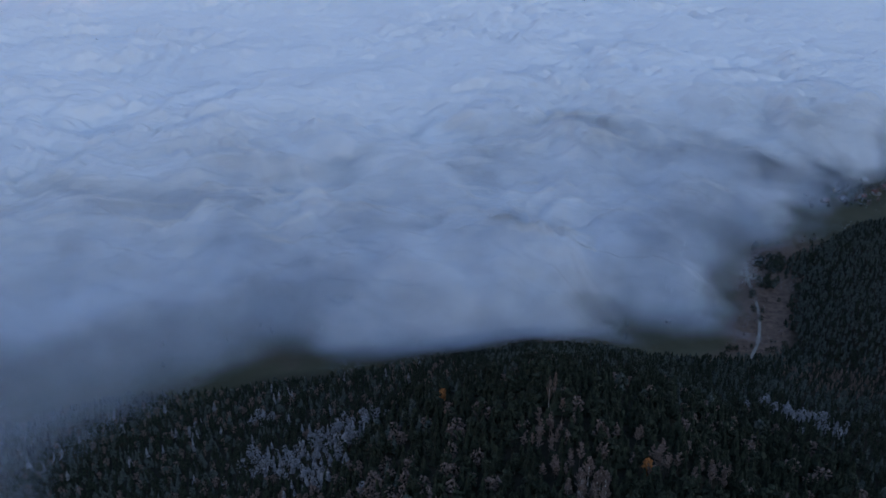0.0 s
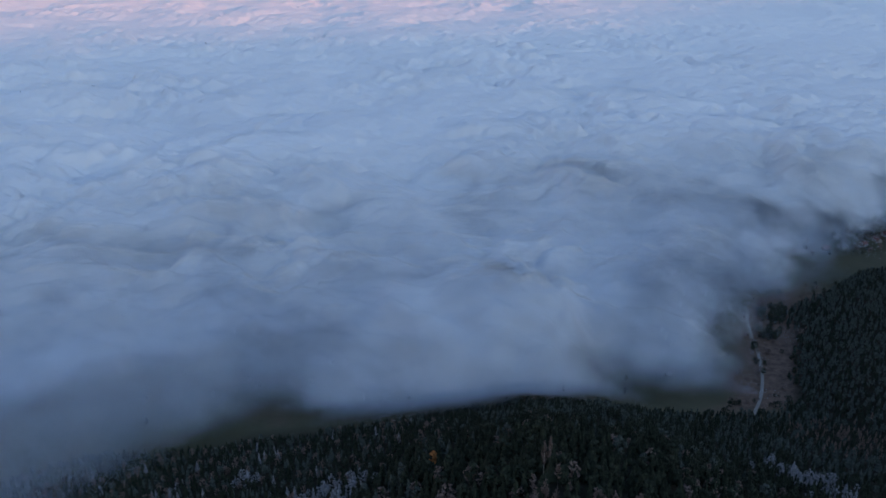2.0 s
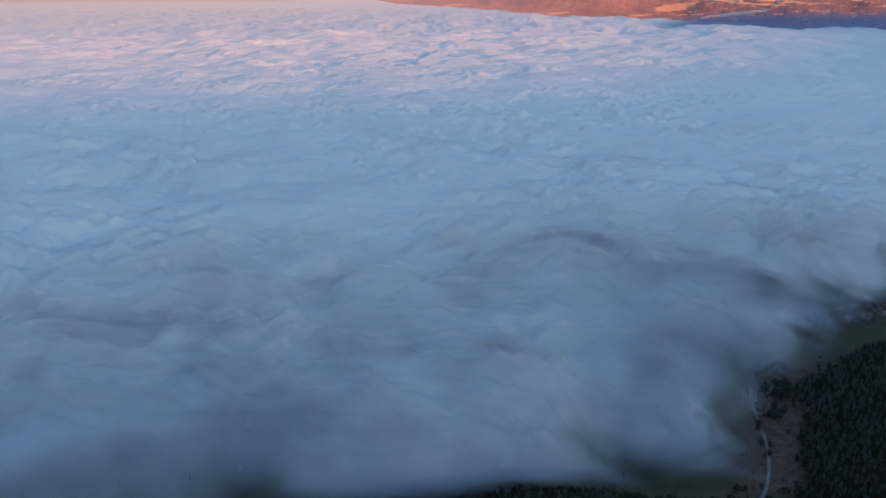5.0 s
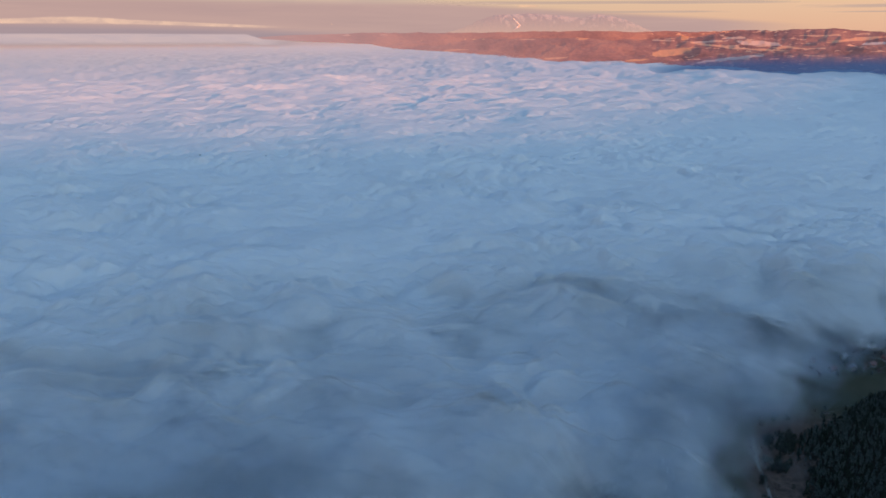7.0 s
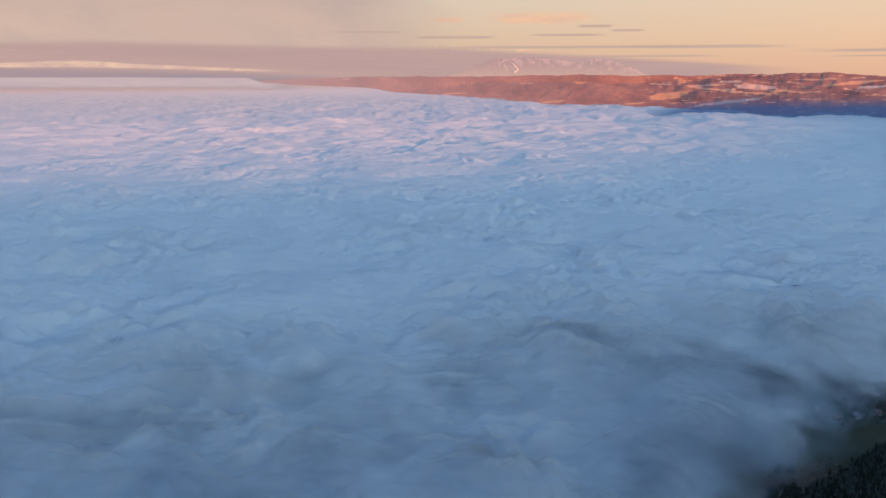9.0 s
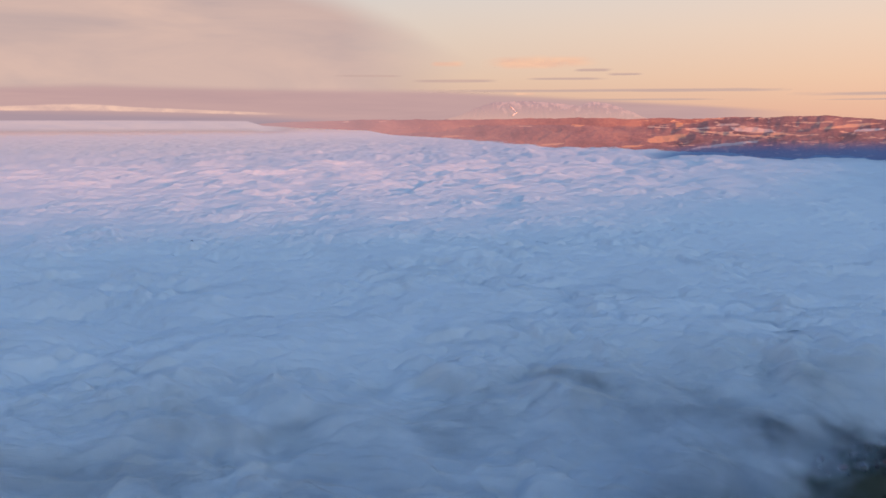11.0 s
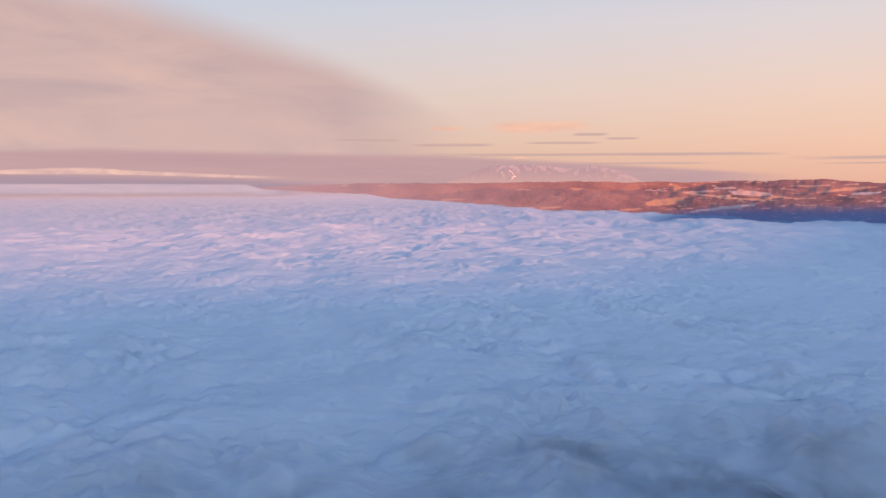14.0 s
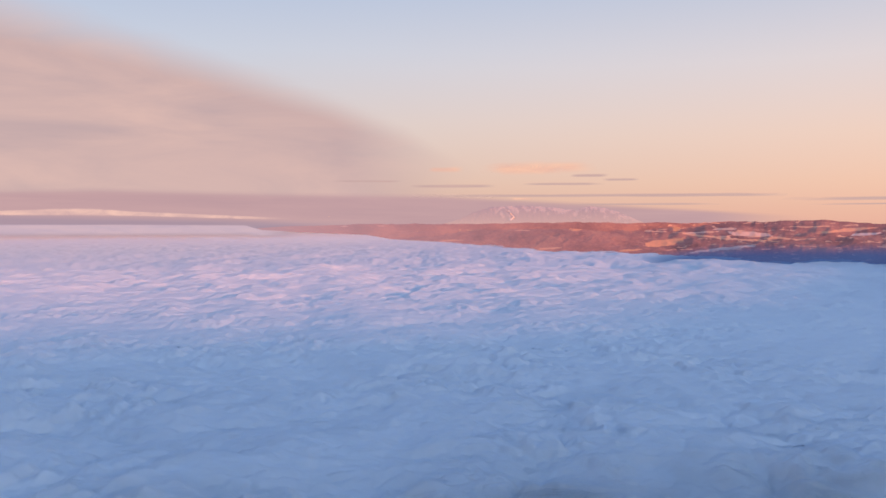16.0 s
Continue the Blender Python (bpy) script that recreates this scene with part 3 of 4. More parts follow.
def hill_range(name, t0, t1, cols, crest, near, deep, relief, seed, label):
    """One range of the far hills between the fog's shore and a crest line."""
    rows = 80
    turn, s = np.meshgrid(np.linspace(t0, t1, cols), np.linspace(0, 1, rows))
    foot = np.interp(turn, HILL_LINE[:, 0], HILL_LINE[:, 1]) - 0.1
    top = crest(turn) + (0.07 * fbm(turn * 0.45, turn * 0.0, 3, seed + 3) + 0.03 * fbm(turn * 1.9, turn * 0.0, 3, seed + 4)) * np.clip((turn + 11) / 8, 0.1, 1)
    k = R_FAR - R_NEAR
    r_foot = R_NEAR + k * (1 - np.exp(-(np.minimum(fog_shore(turn), 400) - R_NEAR) / k))
    r = np.minimum(r_foot - 0.1 + near + deep * s, 43.3 + near / 2 + 0.3 * s)
    rise = foot + (top - foot) * s ** 0.85
    rib = fbm(turn * 0.30 + s * 0.8, s * 1.2, 3, seed) + 0.9 * (0.35 - np.abs(fbm(turn * 0.42 - s * 0.7, s * 1.3, 3, seed + 1))) + 0.25 * fbm(turn * 1.6, s * 4.0, 3, seed + 2)
    rise = rise + relief * rib * np.sin(np.pi * s) ** 0.7 * np.clip((top - foot) / 2.0, 0.05, 1)
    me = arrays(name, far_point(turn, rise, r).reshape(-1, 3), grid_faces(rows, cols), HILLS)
    open_, snowy = np.zeros(turn.shape), np.zeros(turn.shape)
    u = turn + 0.35 * fbm(turn * 1.3, rise * 5.0, 3, seed + 5)
    v = rise + 0.05 * fbm(turn * 1.1, rise * 4.0, 3, seed + 6)
    for ft, fr, a, b, lean, snow in FIELDS:
        d = ((u - ft) / a) ** 2 + ((v - fr - lean * (u - ft)) / b) ** 2
        w = np.exp(-d ** 2)
        snowy = np.where(w > open_, snow, snowy)
        open_ = np.maximum(open_, w)
    # a scatter of small clearings, longer than deep
    bits = smooth(fbm(turn * 1.2 + 3, rise * 7.0, 4, seed + 7), 0.42, 0.55) * smooth(turn, 6, 18)
    snowy = np.where(bits > open_, 0.35, snowy)
    open_ = np.maximum(open_, 0.7 * bits)
    for key, values in (("field", open_), ("snow", snowy)):
        at = me.attributes.new(key, "FLOAT", "POINT")
        at.data.foreach_set("value", values.ravel().astype(np.float32))
    tagged(new(name, me), label, "hills", kind="structure")


def far_hills():
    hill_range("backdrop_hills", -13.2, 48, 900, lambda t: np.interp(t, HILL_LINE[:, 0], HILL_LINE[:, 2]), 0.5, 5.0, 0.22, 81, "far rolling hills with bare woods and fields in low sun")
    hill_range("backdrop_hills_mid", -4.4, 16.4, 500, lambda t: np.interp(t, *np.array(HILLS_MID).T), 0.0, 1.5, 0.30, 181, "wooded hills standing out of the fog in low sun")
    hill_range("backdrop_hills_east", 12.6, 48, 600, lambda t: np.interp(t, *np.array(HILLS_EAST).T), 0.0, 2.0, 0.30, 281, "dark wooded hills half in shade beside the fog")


def town_glints():
    """Warm glints of far villages, painted as small bodies that glow."""
    g = np.random.default_rng(5)
    spots = [(-7.5, 0.57), (-1.95, 0.22), (-1.55, -0.50)] + [(g.uniform(1.3, 2.8), -0.42 + g.uniform(-0.03, 0.03)) for k in range(9)] + [(g.uniform(16.5, 20.0), g.uniform(-1.05, -0.75)) for k in range(12)]
    vs, fs = [], []
    for t, r in spots:
        b, w = len(vs), g.uniform(0.010, 0.020)
        vs += [far_point(np.array(t + dx * w), np.array(r + dz * w), 38.0 + dy * 0.02) for dx, dy, dz in ((1, 0, 0), (-1, 0, 0), (0, 1, 0), (0, -1, 0), (0, 0, 1), (0, 0, -1))]
        fs += [(b + i, b + j, b + k) for i, j, k in ((0, 2, 4), (2, 1, 4), (1, 3, 4), (3, 0, 4), (2, 0, 5), (1, 2, 5), (3, 1, 5), (0, 3, 5))]
    n = Nodes("painted village glints")
    e = n.add("ShaderNodeEmission", {"Color": (1.0, 0.55, 0.30, 1), "Strength": 1.3})
    me = arrays("town_glints", vs, None, n.surface(e.outputs[0]), False, np.array(fs))
    tagged(new("backdrop_town_glints", me), "small glowing bodies painting warm glints of far villages", "lights", kind="stuff")


def far_mountain():
    cols, rows = 420, 60
    turn, s = np.meshgrid(np.linspace(-1.0, 14.0, cols), np.linspace(0, 1, rows))
    line = np.interp(turn, [-1, 1, 2.4, 3.4, 4.7, 6.0, 7.2, 8.4, 9.05, 9.6, 10.07, 10.9, 11.7, 12.9, 13.6, 14.0], [-0.3, 0.25, 0.85, 1.15, 1.22, 1.26, 1.18, 1.05, 0.90, 1.08, 1.20, 1.12, 0.90, 0.42, 0.1, -0.3])
    jag = 0.13 * fbm(turn * 1.9, s * 2.5, 5, 91, 0.6)
    rise = -0.4 + (line + 0.4) * (1 - np.abs(1 - s) ** 1.3) + jag * np.sin(np.pi * np.clip(s, 0.02, 0.85)) * np.clip(line + 0.3, 0, 1)
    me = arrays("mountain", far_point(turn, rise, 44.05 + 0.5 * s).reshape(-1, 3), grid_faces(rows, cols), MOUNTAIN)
    # snow lies in the gullies under the crest
    cover = smooth(rise - line + 0.42 + 0.9 * fbm(turn * 2.6, s * 3.0, 4, 95, 0.6), 0.15, 0.42) * smooth(turn, 3.0, 4.2)
    at = me.attributes.new("snow", "FLOAT", "POINT")
    at.data.foreach_set("value", cover.ravel().astype(np.float32))
    tagged(new("backdrop_mountain", me), "far snow-capped mountain range with pink haze painted as glow", "mountain", kind="structure")


def bank(name, t0, t1, lower, upper, mat, r, label, soft=0.3, cols=160, rows=24, taper=0.12, end=None):
    """A far upright sheet of cloud, haze or painted shade between two lines of (turn, rise); thickness fades to its
    borders.
    """
    turn, v = np.meshgrid(np.linspace(t0, t1, cols), np.linspace(0, 1, rows))
    lo = np.interp(turn, *np.array(lower).T)
    hi = np.interp(turn, *np.array(upper).T)
    rise = lo + (hi - lo) * v
    me = arrays(name, far_point(turn, rise, r + 0.0 * turn).reshape(-1, 3), grid_faces(rows, cols), mat)
    u = (turn - t0) / (t1 - t0)
    s0, s1 = soft if isinstance(soft, tuple) else (soft, soft)
    th = smooth(v, 0, s0) * (1 - smooth(v, 1 - s1, 1)) * smooth(u, 0, taper) * (1 - smooth(u, 1 - (end or taper), 1))
    at = me.attributes.new("thickness", "FLOAT", "POINT")
    at.data.foreach_set("value", th.ravel().astype(np.float32))
    uvs = me.uv_layers.new(name="UVMap")
    idx = np.empty(len(me.loops), np.int32)
    me.loops.foreach_get("vertex_index", idx)
    co = np.stack([(turn / 20).ravel(), (rise / 20).ravel()], -1)[idx]
    uvs.data.foreach_set("uv", co.ravel().astype(np.float32))
    tagged(new(name, me), label, "cloud", kind="structure")


def ski_run():
    """A snowy clearing that winds down the far mountain."""
    line = [(4.55, 0.98), (4.72, 0.82), (4.86, 0.66), (5.02, 0.52), (4.86, 0.40), (4.72, 0.30)]
    vs, fs = [], []
    for t, r in line:
        vs += [far_point(np.array(t - 0.05), np.array(r), 44.0), far_point(np.array(t + 0.06), np.array(r - 0.03), 44.0), far_point(np.array(t + 0.06), np.array(r - 0.05), 44.04), far_point(np.array(t - 0.05), np.array(r - 0.02), 44.04)]
    for i in range(len(line) - 1):
        for j in range(4):
            a, b = 4 * i + j, 4 * i + (j + 1) % 4
            fs.append((a, b, b + 4, a + 4))
    me = arrays("ski_run", vs, fs, CREAM_SNOW)
    tagged(new("backdrop_ski_run", me), "sunlit snowy clearing on the far mountain", "snow", kind="structure")


CREAM_SNOW = plain("sunlit snow", (0.80, 0.69, 0.66), 0.8, 0.05, 0.05)
far_hills()
far_mountain()
ski_run()
town_glints()
# the banks glow: light on cloud and haze is put into their colour
GLOW = 1.0
MAUVE = bank_material("glowing mauve haze", (0.50, 0.32, 0.35), (0.58, 0.37, 0.38), GLOW, 1.0, (1.5, 20), 0.3)
DUSK = bank_material("glowing blue dusk haze", (0.36, 0.27, 0.35), (0.44, 0.31, 0.37), GLOW, 1.0, (1.5, 20), 0.2)
FOG_RIM_GLOW = bank_material("rosy glow of far fog", (0.57, 0.43, 0.52), (0.64, 0.46, 0.52), GLOW, 1.0, (9, 60), 0.25)
CREAM = bank_material("cream lit cloud top", (0.70, 0.45, 0.43), (0.88, 0.56, 0.48), GLOW, 0.9, (14, 40), 1.0)
VEIL = bank_material("rosy veil of high cloud", (0.53, 0.39, 0.40), (0.70, 0.48, 0.44), GLOW, 1.1, (1.6, 7), 0.45, 0.38)
PAINTED_SHADE = bank_material("painted blue hazy shade", (0.03, 0.08, 0.25), (0.05, 0.10, 0.27), GLOW, 0.82, (3, 14), 0.5)
BAR = bank_material("grey-rose bars of cloud", (0.52, 0.36, 0.36), (0.64, 0.43, 0.39), GLOW, 1.0, (5, 60), 1.3)
PEACH = bank_material("peach cloud puffs", (0.80, 0.47, 0.38), (0.95, 0.58, 0.42), GLOW, 0.95, (8, 30), 1.0)
bank("backdrop_veil", -46, 3.5, [(-46, -0.5), (-15, -0.5), (3.5, 1.2)], [(-46, 19), (-28, 14.9), (-20, 13.2), (-14.5, 11.6), (-7, 8.9), (-2.5, 7.0), (0.5, 5.3), (3.5, 3.6)], VEIL, 44.8, "broad rosy veil of high cloud", (0.02, 0.30), 200, 40, 0.06, 0.24)
bank("backdrop_haze", -48, 24, [(-48, -1.6), (-28, -1.6), (24, -1.6)], [(-48, 2.2), (-28, 2.15), (-22, 2.35), (-12, 2.2), (0, 2.1), (10, 1.5), (24, 0.6)], MAUVE, 44.72, "glowing sheet painting a mauve band of haze along the horizon", (0.02, 0.12), 200, 24, 0.1)
bank("backdrop_dusk", -48, -4, [(-48, -1.2), (-4, -1.0)], [(-48, 0.85), (-26, 0.8), (-15, 0.5), (-4, 0.1)], DUSK, 44.66, "glowing sheet painting a dim blue band of haze on the horizon", (0.02, 0.3), 120, 12, 0.2)
bank("backdrop_cloud_top", -48, -9.5, [(-48, 0.45), (-28, 0.52), (-20, 0.50), (-11.5, 0.30), (-9.5, 0.28)], [(-48, 0.8), (-28, 0.82), (-24.5, 1.0), (-22.5, 1.02), (-20, 0.84), (-17, 0.72), (-11.5, 0.48), (-9.5, 0.38)], CREAM, 44.6, "thin cream-lit cloud top far off", (0.25, 0.2), 300, 16, 0.12)
# glowing sheet that paints sunlit fog where the fog's own face turns dark
bank("backdrop_fog_rim", -48, -9.0, [(-48, -0.95), (-20, -0.95), (-9, -0.95)], [(-48, 0.02), (-20, 0.0), (-13.0, -0.04), (-12.0, -0.36), (-9.0, -0.52)], FOG_RIM_GLOW, 43.0, "glowing rosy sheet painting the sunlit far rim of the fog on the horizon", (0.5, 0.08), 160, 24, 0.08)
# dark blue sheet that paints the shade on the hills' foot
bank("backdrop_shade", 12.5, 50, [(12.5, -2.6), (50, -2.6)], [(12.5, -2.15), (15, -1.75), (17.5, -1.35), (21, -1.12), (28, -1.0), (50, -0.8)], PAINTED_SHADE, 37.8, "dark blue glowing sheet painting hazy shade at the foot of the hills", (0.02, 0.6), 120, 16, 0.12)
for t0, t1, r0, r1, m in ((-2, 22.0, 1.80, 2.06, BAR), (11, 22.5, 1.78, 2.02, BAR), (-7.5, -2.3, 2.82, 3.0, BAR), (-2.6, 4.2, 2.45, 2.72, BAR), (5.2, 11.2, 2.6, 2.82, BAR), (8.6, 11.4, 3.12, 3.4, BAR), (10.8, 13.4, 2.86, 3.08, BAR), (8, 18.5, 1.24, 1.42, BAR), (22, 40, 1.45, 1.72, BAR), (22.6, 40, 1.18, 1.32, BAR), (2.6, 10.6, 3.35, 4.3, PEACH), (3.4, 8.4, 3.3, 4.0, PEACH), (-1.0, 1.6, 3.45, 3.95, PEACH), (4.7, 6.4, 1.6, 1.85, PEACH)):
    bank("backdrop_bar", t0, t1, [(t0, r0), (t1, r0)], [(t0, r1), (t1, r1)], m, 44.55, "thin bar of cloud low in the sky", 0.45, 90, 10, 0.25)


# ---- trees ----
rng = np.random.default_rng(7)


def cone_tiers(seed, tiers, height, radius, sides, droop, start):
    """A conifer's crown: ragged skirts of branches that narrow to the tip. Returns corners and triangles."""
    g = np.random.default_rng(seed)
    vs, fs = [], []
    for k in range(tiers):
        f = k / tiers
        z0 = height * (start + (1 - start) * f)
        z1 = height * min(1.0, start + (1 - start) * (f + 1.7 / tiers))
        rad = radius * (1 - f) ** 0.85 * g.uniform(0.85, 1.1)
        ring = []
        ph = g.uniform(0, 6.28)
        for j in range(sides):
            a = ph + 2 * math.pi * j / sides
            rr = rad * (g.uniform(0.85, 1.2) if j % 2 else g.uniform(0.5, 0.7))
            ring.append((rr * math.cos(a), rr * math.sin(a), z0 - droop * rr + g.uniform(-0.02, 0.02) * height))
        b = len(vs)
        vs += ring + [(g.uniform(-0.02, 0.02) * height, g.uniform(-0.02, 0.02) * height, z1)]
        for j in range(sides):
            fs.append((b + j, b + (j + 1) % sides, b + sides))
    return np.array(vs), np.array(fs)


def clump_crown(seed, clumps, height, width, start, size):
    """A broad crown of many small ragged clumps with gaps between."""
    g = np.random.default_rng(seed)
    vs, fs = [], []
    base = np.array([(1, 0, 0), (-1, 0, 0), (0, 1, 0), (0, -1, 0), (0, 0, 1), (0, 0, -1)], float)
    tri = np.array([(0, 2, 4), (2, 1, 4), (1, 3, 4), (3, 0, 4), (2, 0, 5), (1, 2, 5), (3, 1, 5), (0, 3, 5)])
    for k in range(clumps):
        f = g.uniform(0, 1)
        ww = width * math.sin(math.pi * (0.12 + 0.8 * f)) ** 0.8
        a, q = g.uniform(0, 6.28), math.sqrt(g.uniform(0.05, 1))
        c = np.array((ww * q * math.cos(a), ww * q * math.sin(a), height * (start + (1 - start) * f)))
        sc = size * g.uniform(0.6, 1.3, 3) * np.array((1, 1, 1.25))
        vs.append(base * sc * g.uniform(0.7, 1.3, (6, 1)) + c)
        fs.append(tri + 6 * k)
    return np.concatenate(vs), np.concatenate(fs)


def twig_crown(seed, height, limbs):
    """Bare upright limbs and twigs as thin blades."""
    g = np.random.default_rng(seed)
    vs, fs = [], []

    def blade(p, q, w):
        p, q = np.array(p), np.array(q)
        s = np.cross(q - p, g.normal(size=3))
        s = s / (np.linalg.norm(s) + 1e-9) * w
        s2 = np.cross(q - p, s)
        s2 = s2 / (np.linalg.norm(s2) + 1e-9) * w
        b = len(vs)
        vs.extend([p + s, p - 0.5 * s + 0.8 * s2, p - 0.5 * s - 0.8 * s2, q])
        fs.extend([(b, b + 1, b + 3), (b + 1, b + 2, b + 3), (b + 2, b, b + 3)])

    for k in range(limbs):
        z = height * g.uniform(0.3, 0.92)
        a = g.uniform(0, 6.28)
        ln = height * 0.17 * (1.15 - z / height)
        e = (ln * math.cos(a), ln * math.sin(a), z + ln * g.uniform(0.8, 1.6))
        blade((0, 0, z), e, 0.02 * height * 0.5)
        for j in range(6):
            f = g.uniform(0.2, 1.0)
            p = np.array((0, 0, z)) * (1 - f) + np.array(e) * f
            blade(p, p + g.normal(size=3) * ln * 0.35 + np.array((0, 0, ln * 0.3)), 0.022 * height)
    return np.array(vs), np.array(fs)


def trunk_shape(height, radius, sides=6):
    vs, fs = [], []
    for k, (z, r) in enumerate(((-0.06, 1.25), (0.05, 1.0), (0.5, 0.62), (0.97, 0.1))):
        for j in range(sides):
            a = 2 * math.pi * j / sides
            vs.append((radius * r * math.cos(a), radius * r * math.sin(a), height * z))
    for k in range(3):
        for j in range(sides):
            a, b = k * sides + j, k * sides + (j + 1) % sides
            fs += [(a, b, b + sides), (a, b + sides, a + sides)]
    return np.array(vs), np.array(fs)


CONIFERS = [cone_tiers(100 + k, 7, 1.0, 0.23 + 0.03 * (k % 3), 9, 0.35, 0.16) for k in range(5)]
PINES = [clump_crown(200 + k, 34, 1.0, 0.24, 0.25, 0.075) for k in range(4)]
SHRUBS = [clump_crown(300 + k, 44, 1.0, 0.36, 0.15, 0.07) for k in range(4)]
BARES = [twig_crown(400 + k, 1.0, 26) for k in range(4)]
FAR_TRUNK = trunk_shape(0.5, 0.018, 4)

# spots in the plan: x, y, radius
FROST_SPOTS = [(-0.60, 2.94, 0.15), (-0.78, 3.0, 0.10), (-0.48, 3.10, 0.09), (-0.50, 2.78, 0.11), (-0.36, 3.0, 0.08), (-0.92, 3.45, 0.05), (-1.28, 3.5, 0.04), (1.59, 3.24, 0.09), (1.66, 3.14, 0.10), (1.52, 3.32, 0.05), (1.74, 3.05, 0.06)]
COPSES = [(2.48, 5.62, 0.16), (2.58, 5.5, 0.12), (2.3, 5.32, 0.09), (2.5, 5.15, 0.08), (2.32, 4.95, 0.06)]
VILLAGE = [(3.3, 6.9, 0.15), (3.7, 7.0, 0.2), (4.1, 7.1, 0.2), (3.8, 7.3, 0.2), (4.3, 7.35, 0.2)]
BARE_SPOTS = [(0.40, 2.44, 0.07), (0.43, 2.26, 0.08), (0.59, 2.43, 0.06), (0.76, 2.32, 0.10), (0.92, 2.32, 0.06), (0.31, 2.41, 0.04), (2.1, 3.75, 0.2), (0.47, 2.12, 0.08)]


def near_spots(x, y, spots):
    return max(math.exp(-((x - a) ** 2 + (y - b) ** 2) / (r * r)) for a, b, r in spots)


class Forest:
    """Collects many trees into one mesh of one look."""

    def __init__(self):
        self.v, self.f, self.n = [], [], 0

    def plant(self, shape, x, y, z, h, w, turn):
        vs, fs = shape
        c, s = math.cos(turn), math.sin(turn)
        p = np.empty_like(vs)
        p[:, 0] = x + (vs[:, 0] * c - vs[:, 1] * s) * h * w
        p[:, 1] = y + (vs[:, 0] * s + vs[:, 1] * c) * h * w
        p[:, 2] = z + vs[:, 2] * h
        self.v.append(p)
        self.f.append(fs + self.n)
        self.n += len(vs)

    def done(self, name, mat, label, category):
        if self.v:
            me = arrays(name, np.concatenate(self.v), None, mat, False, np.concatenate(self.f))
            tagged(new(name, me), label, category, kind="stuff")


def tree_thing(name, crown, trunk, leaf, bark, label, group):
    base = tagged(new(name), label, "tree", group)
    for pn, (vs, fs), m in (("crown", crown, leaf), ("trunk", trunk, bark)):
        o = new(pn, arrays(pn, vs, None, m, False, fs))
        o.parent = base
    return base


# trees that stand near enough to tell apart are things; the rest are woods
PROTO = {}


def single(kind, k, x, y, z, h, w, turn):
    key = (kind, k)
    m = Matrix.Translation((x, y, z)) @ Matrix.Rotation(turn, 4, "Z") @ Matrix.Diagonal((h * w, h * w, h, 1))
    if key in PROTO:
        b = copy_thing(PROTO[key], m)
        b.scale = (h * w, h * w, h)
        return
    if kind == "spruce":
        b = tree_thing("spruce_tree", cone_tiers(500 + k, 12, 1.0, 0.24, 11, 0.4, 0.1), trunk_shape(0.95, 0.02), NEEDLES, BARK, "dark green spruce on the wooded spur", "spruces on the spur")
    elif kind == "pine":
        b = tree_thing("pine_tree", clump_crown(520 + k, 60, 1.0, 0.27, 0.34, 0.075), trunk_shape(0.9, 0.022), NEEDLES, BARK, "dark pine with an uneven rounded crown", "pines on the spur")
    elif kind == "frost":
        b = tree_thing("frosted_tree", clump_crown(540 + k, 70, 1.0, 0.40, 0.2, 0.07), trunk_shape(0.8, 0.022), FROST, BARK, "bare tree white with hoar frost", "frosted trees on the spur")
    elif kind == "russet":
        b = tree_thing("autumn_tree", clump_crown(560 + k, 60, 1.0, 0.26, 0.2, 0.075), trunk_shape(0.85, 0.022), RUSSET, BARK, "small tree with russet autumn leaves", "autumn trees")
    else:
        b = tree_thing("birch_tree", twig_crown(580 + k, 1.0, 44), trunk_shape(1.0, 0.017), BARE, BIRCH_BARK, "bare birch with a pale trunk and brown twigs", "birches on the spur")
    b.matrix_basis = m
    PROTO[key] = b


woods = {k: Forest() for k in ("needles", "rimed", "frost", "bare", "trunk")}
singles = 0
STEP = 0.031
iys, ixs = np.meshgrid(np.arange(int(1.95 / STEP), int(8.2 / STEP)), np.arange(int(-2.6 / STEP), int(6.0 / STEP)), indexing="ij")
spots = np.stack([ixs, iys], -1).reshape(-1, 2) + rng.uniform(-0.45, 0.45, (ixs.size, 2))
spots = spots * STEP
chance = rng.uniform(0, 1, (len(spots), 6))
near_way = np.abs(np.arctan2(spots[:, 0], spots[:, 1])) < 0.62
spots, chance = spots[near_way], chance[near_way]
heights = ground(spots[:, 0], spots[:, 1])
depths = side(spots[:, 0], spots[:, 1], SLOPE_FOOT, SLOPE_CLOSE)
ragged = 0.10 * fbm(spots[:, 0] * 3.5, spots[:, 1] * 3.5, 3, 43)
thicket = fbm(spots[:, 0] * 4.0, spots[:, 1] * 4.0, 3, 44)
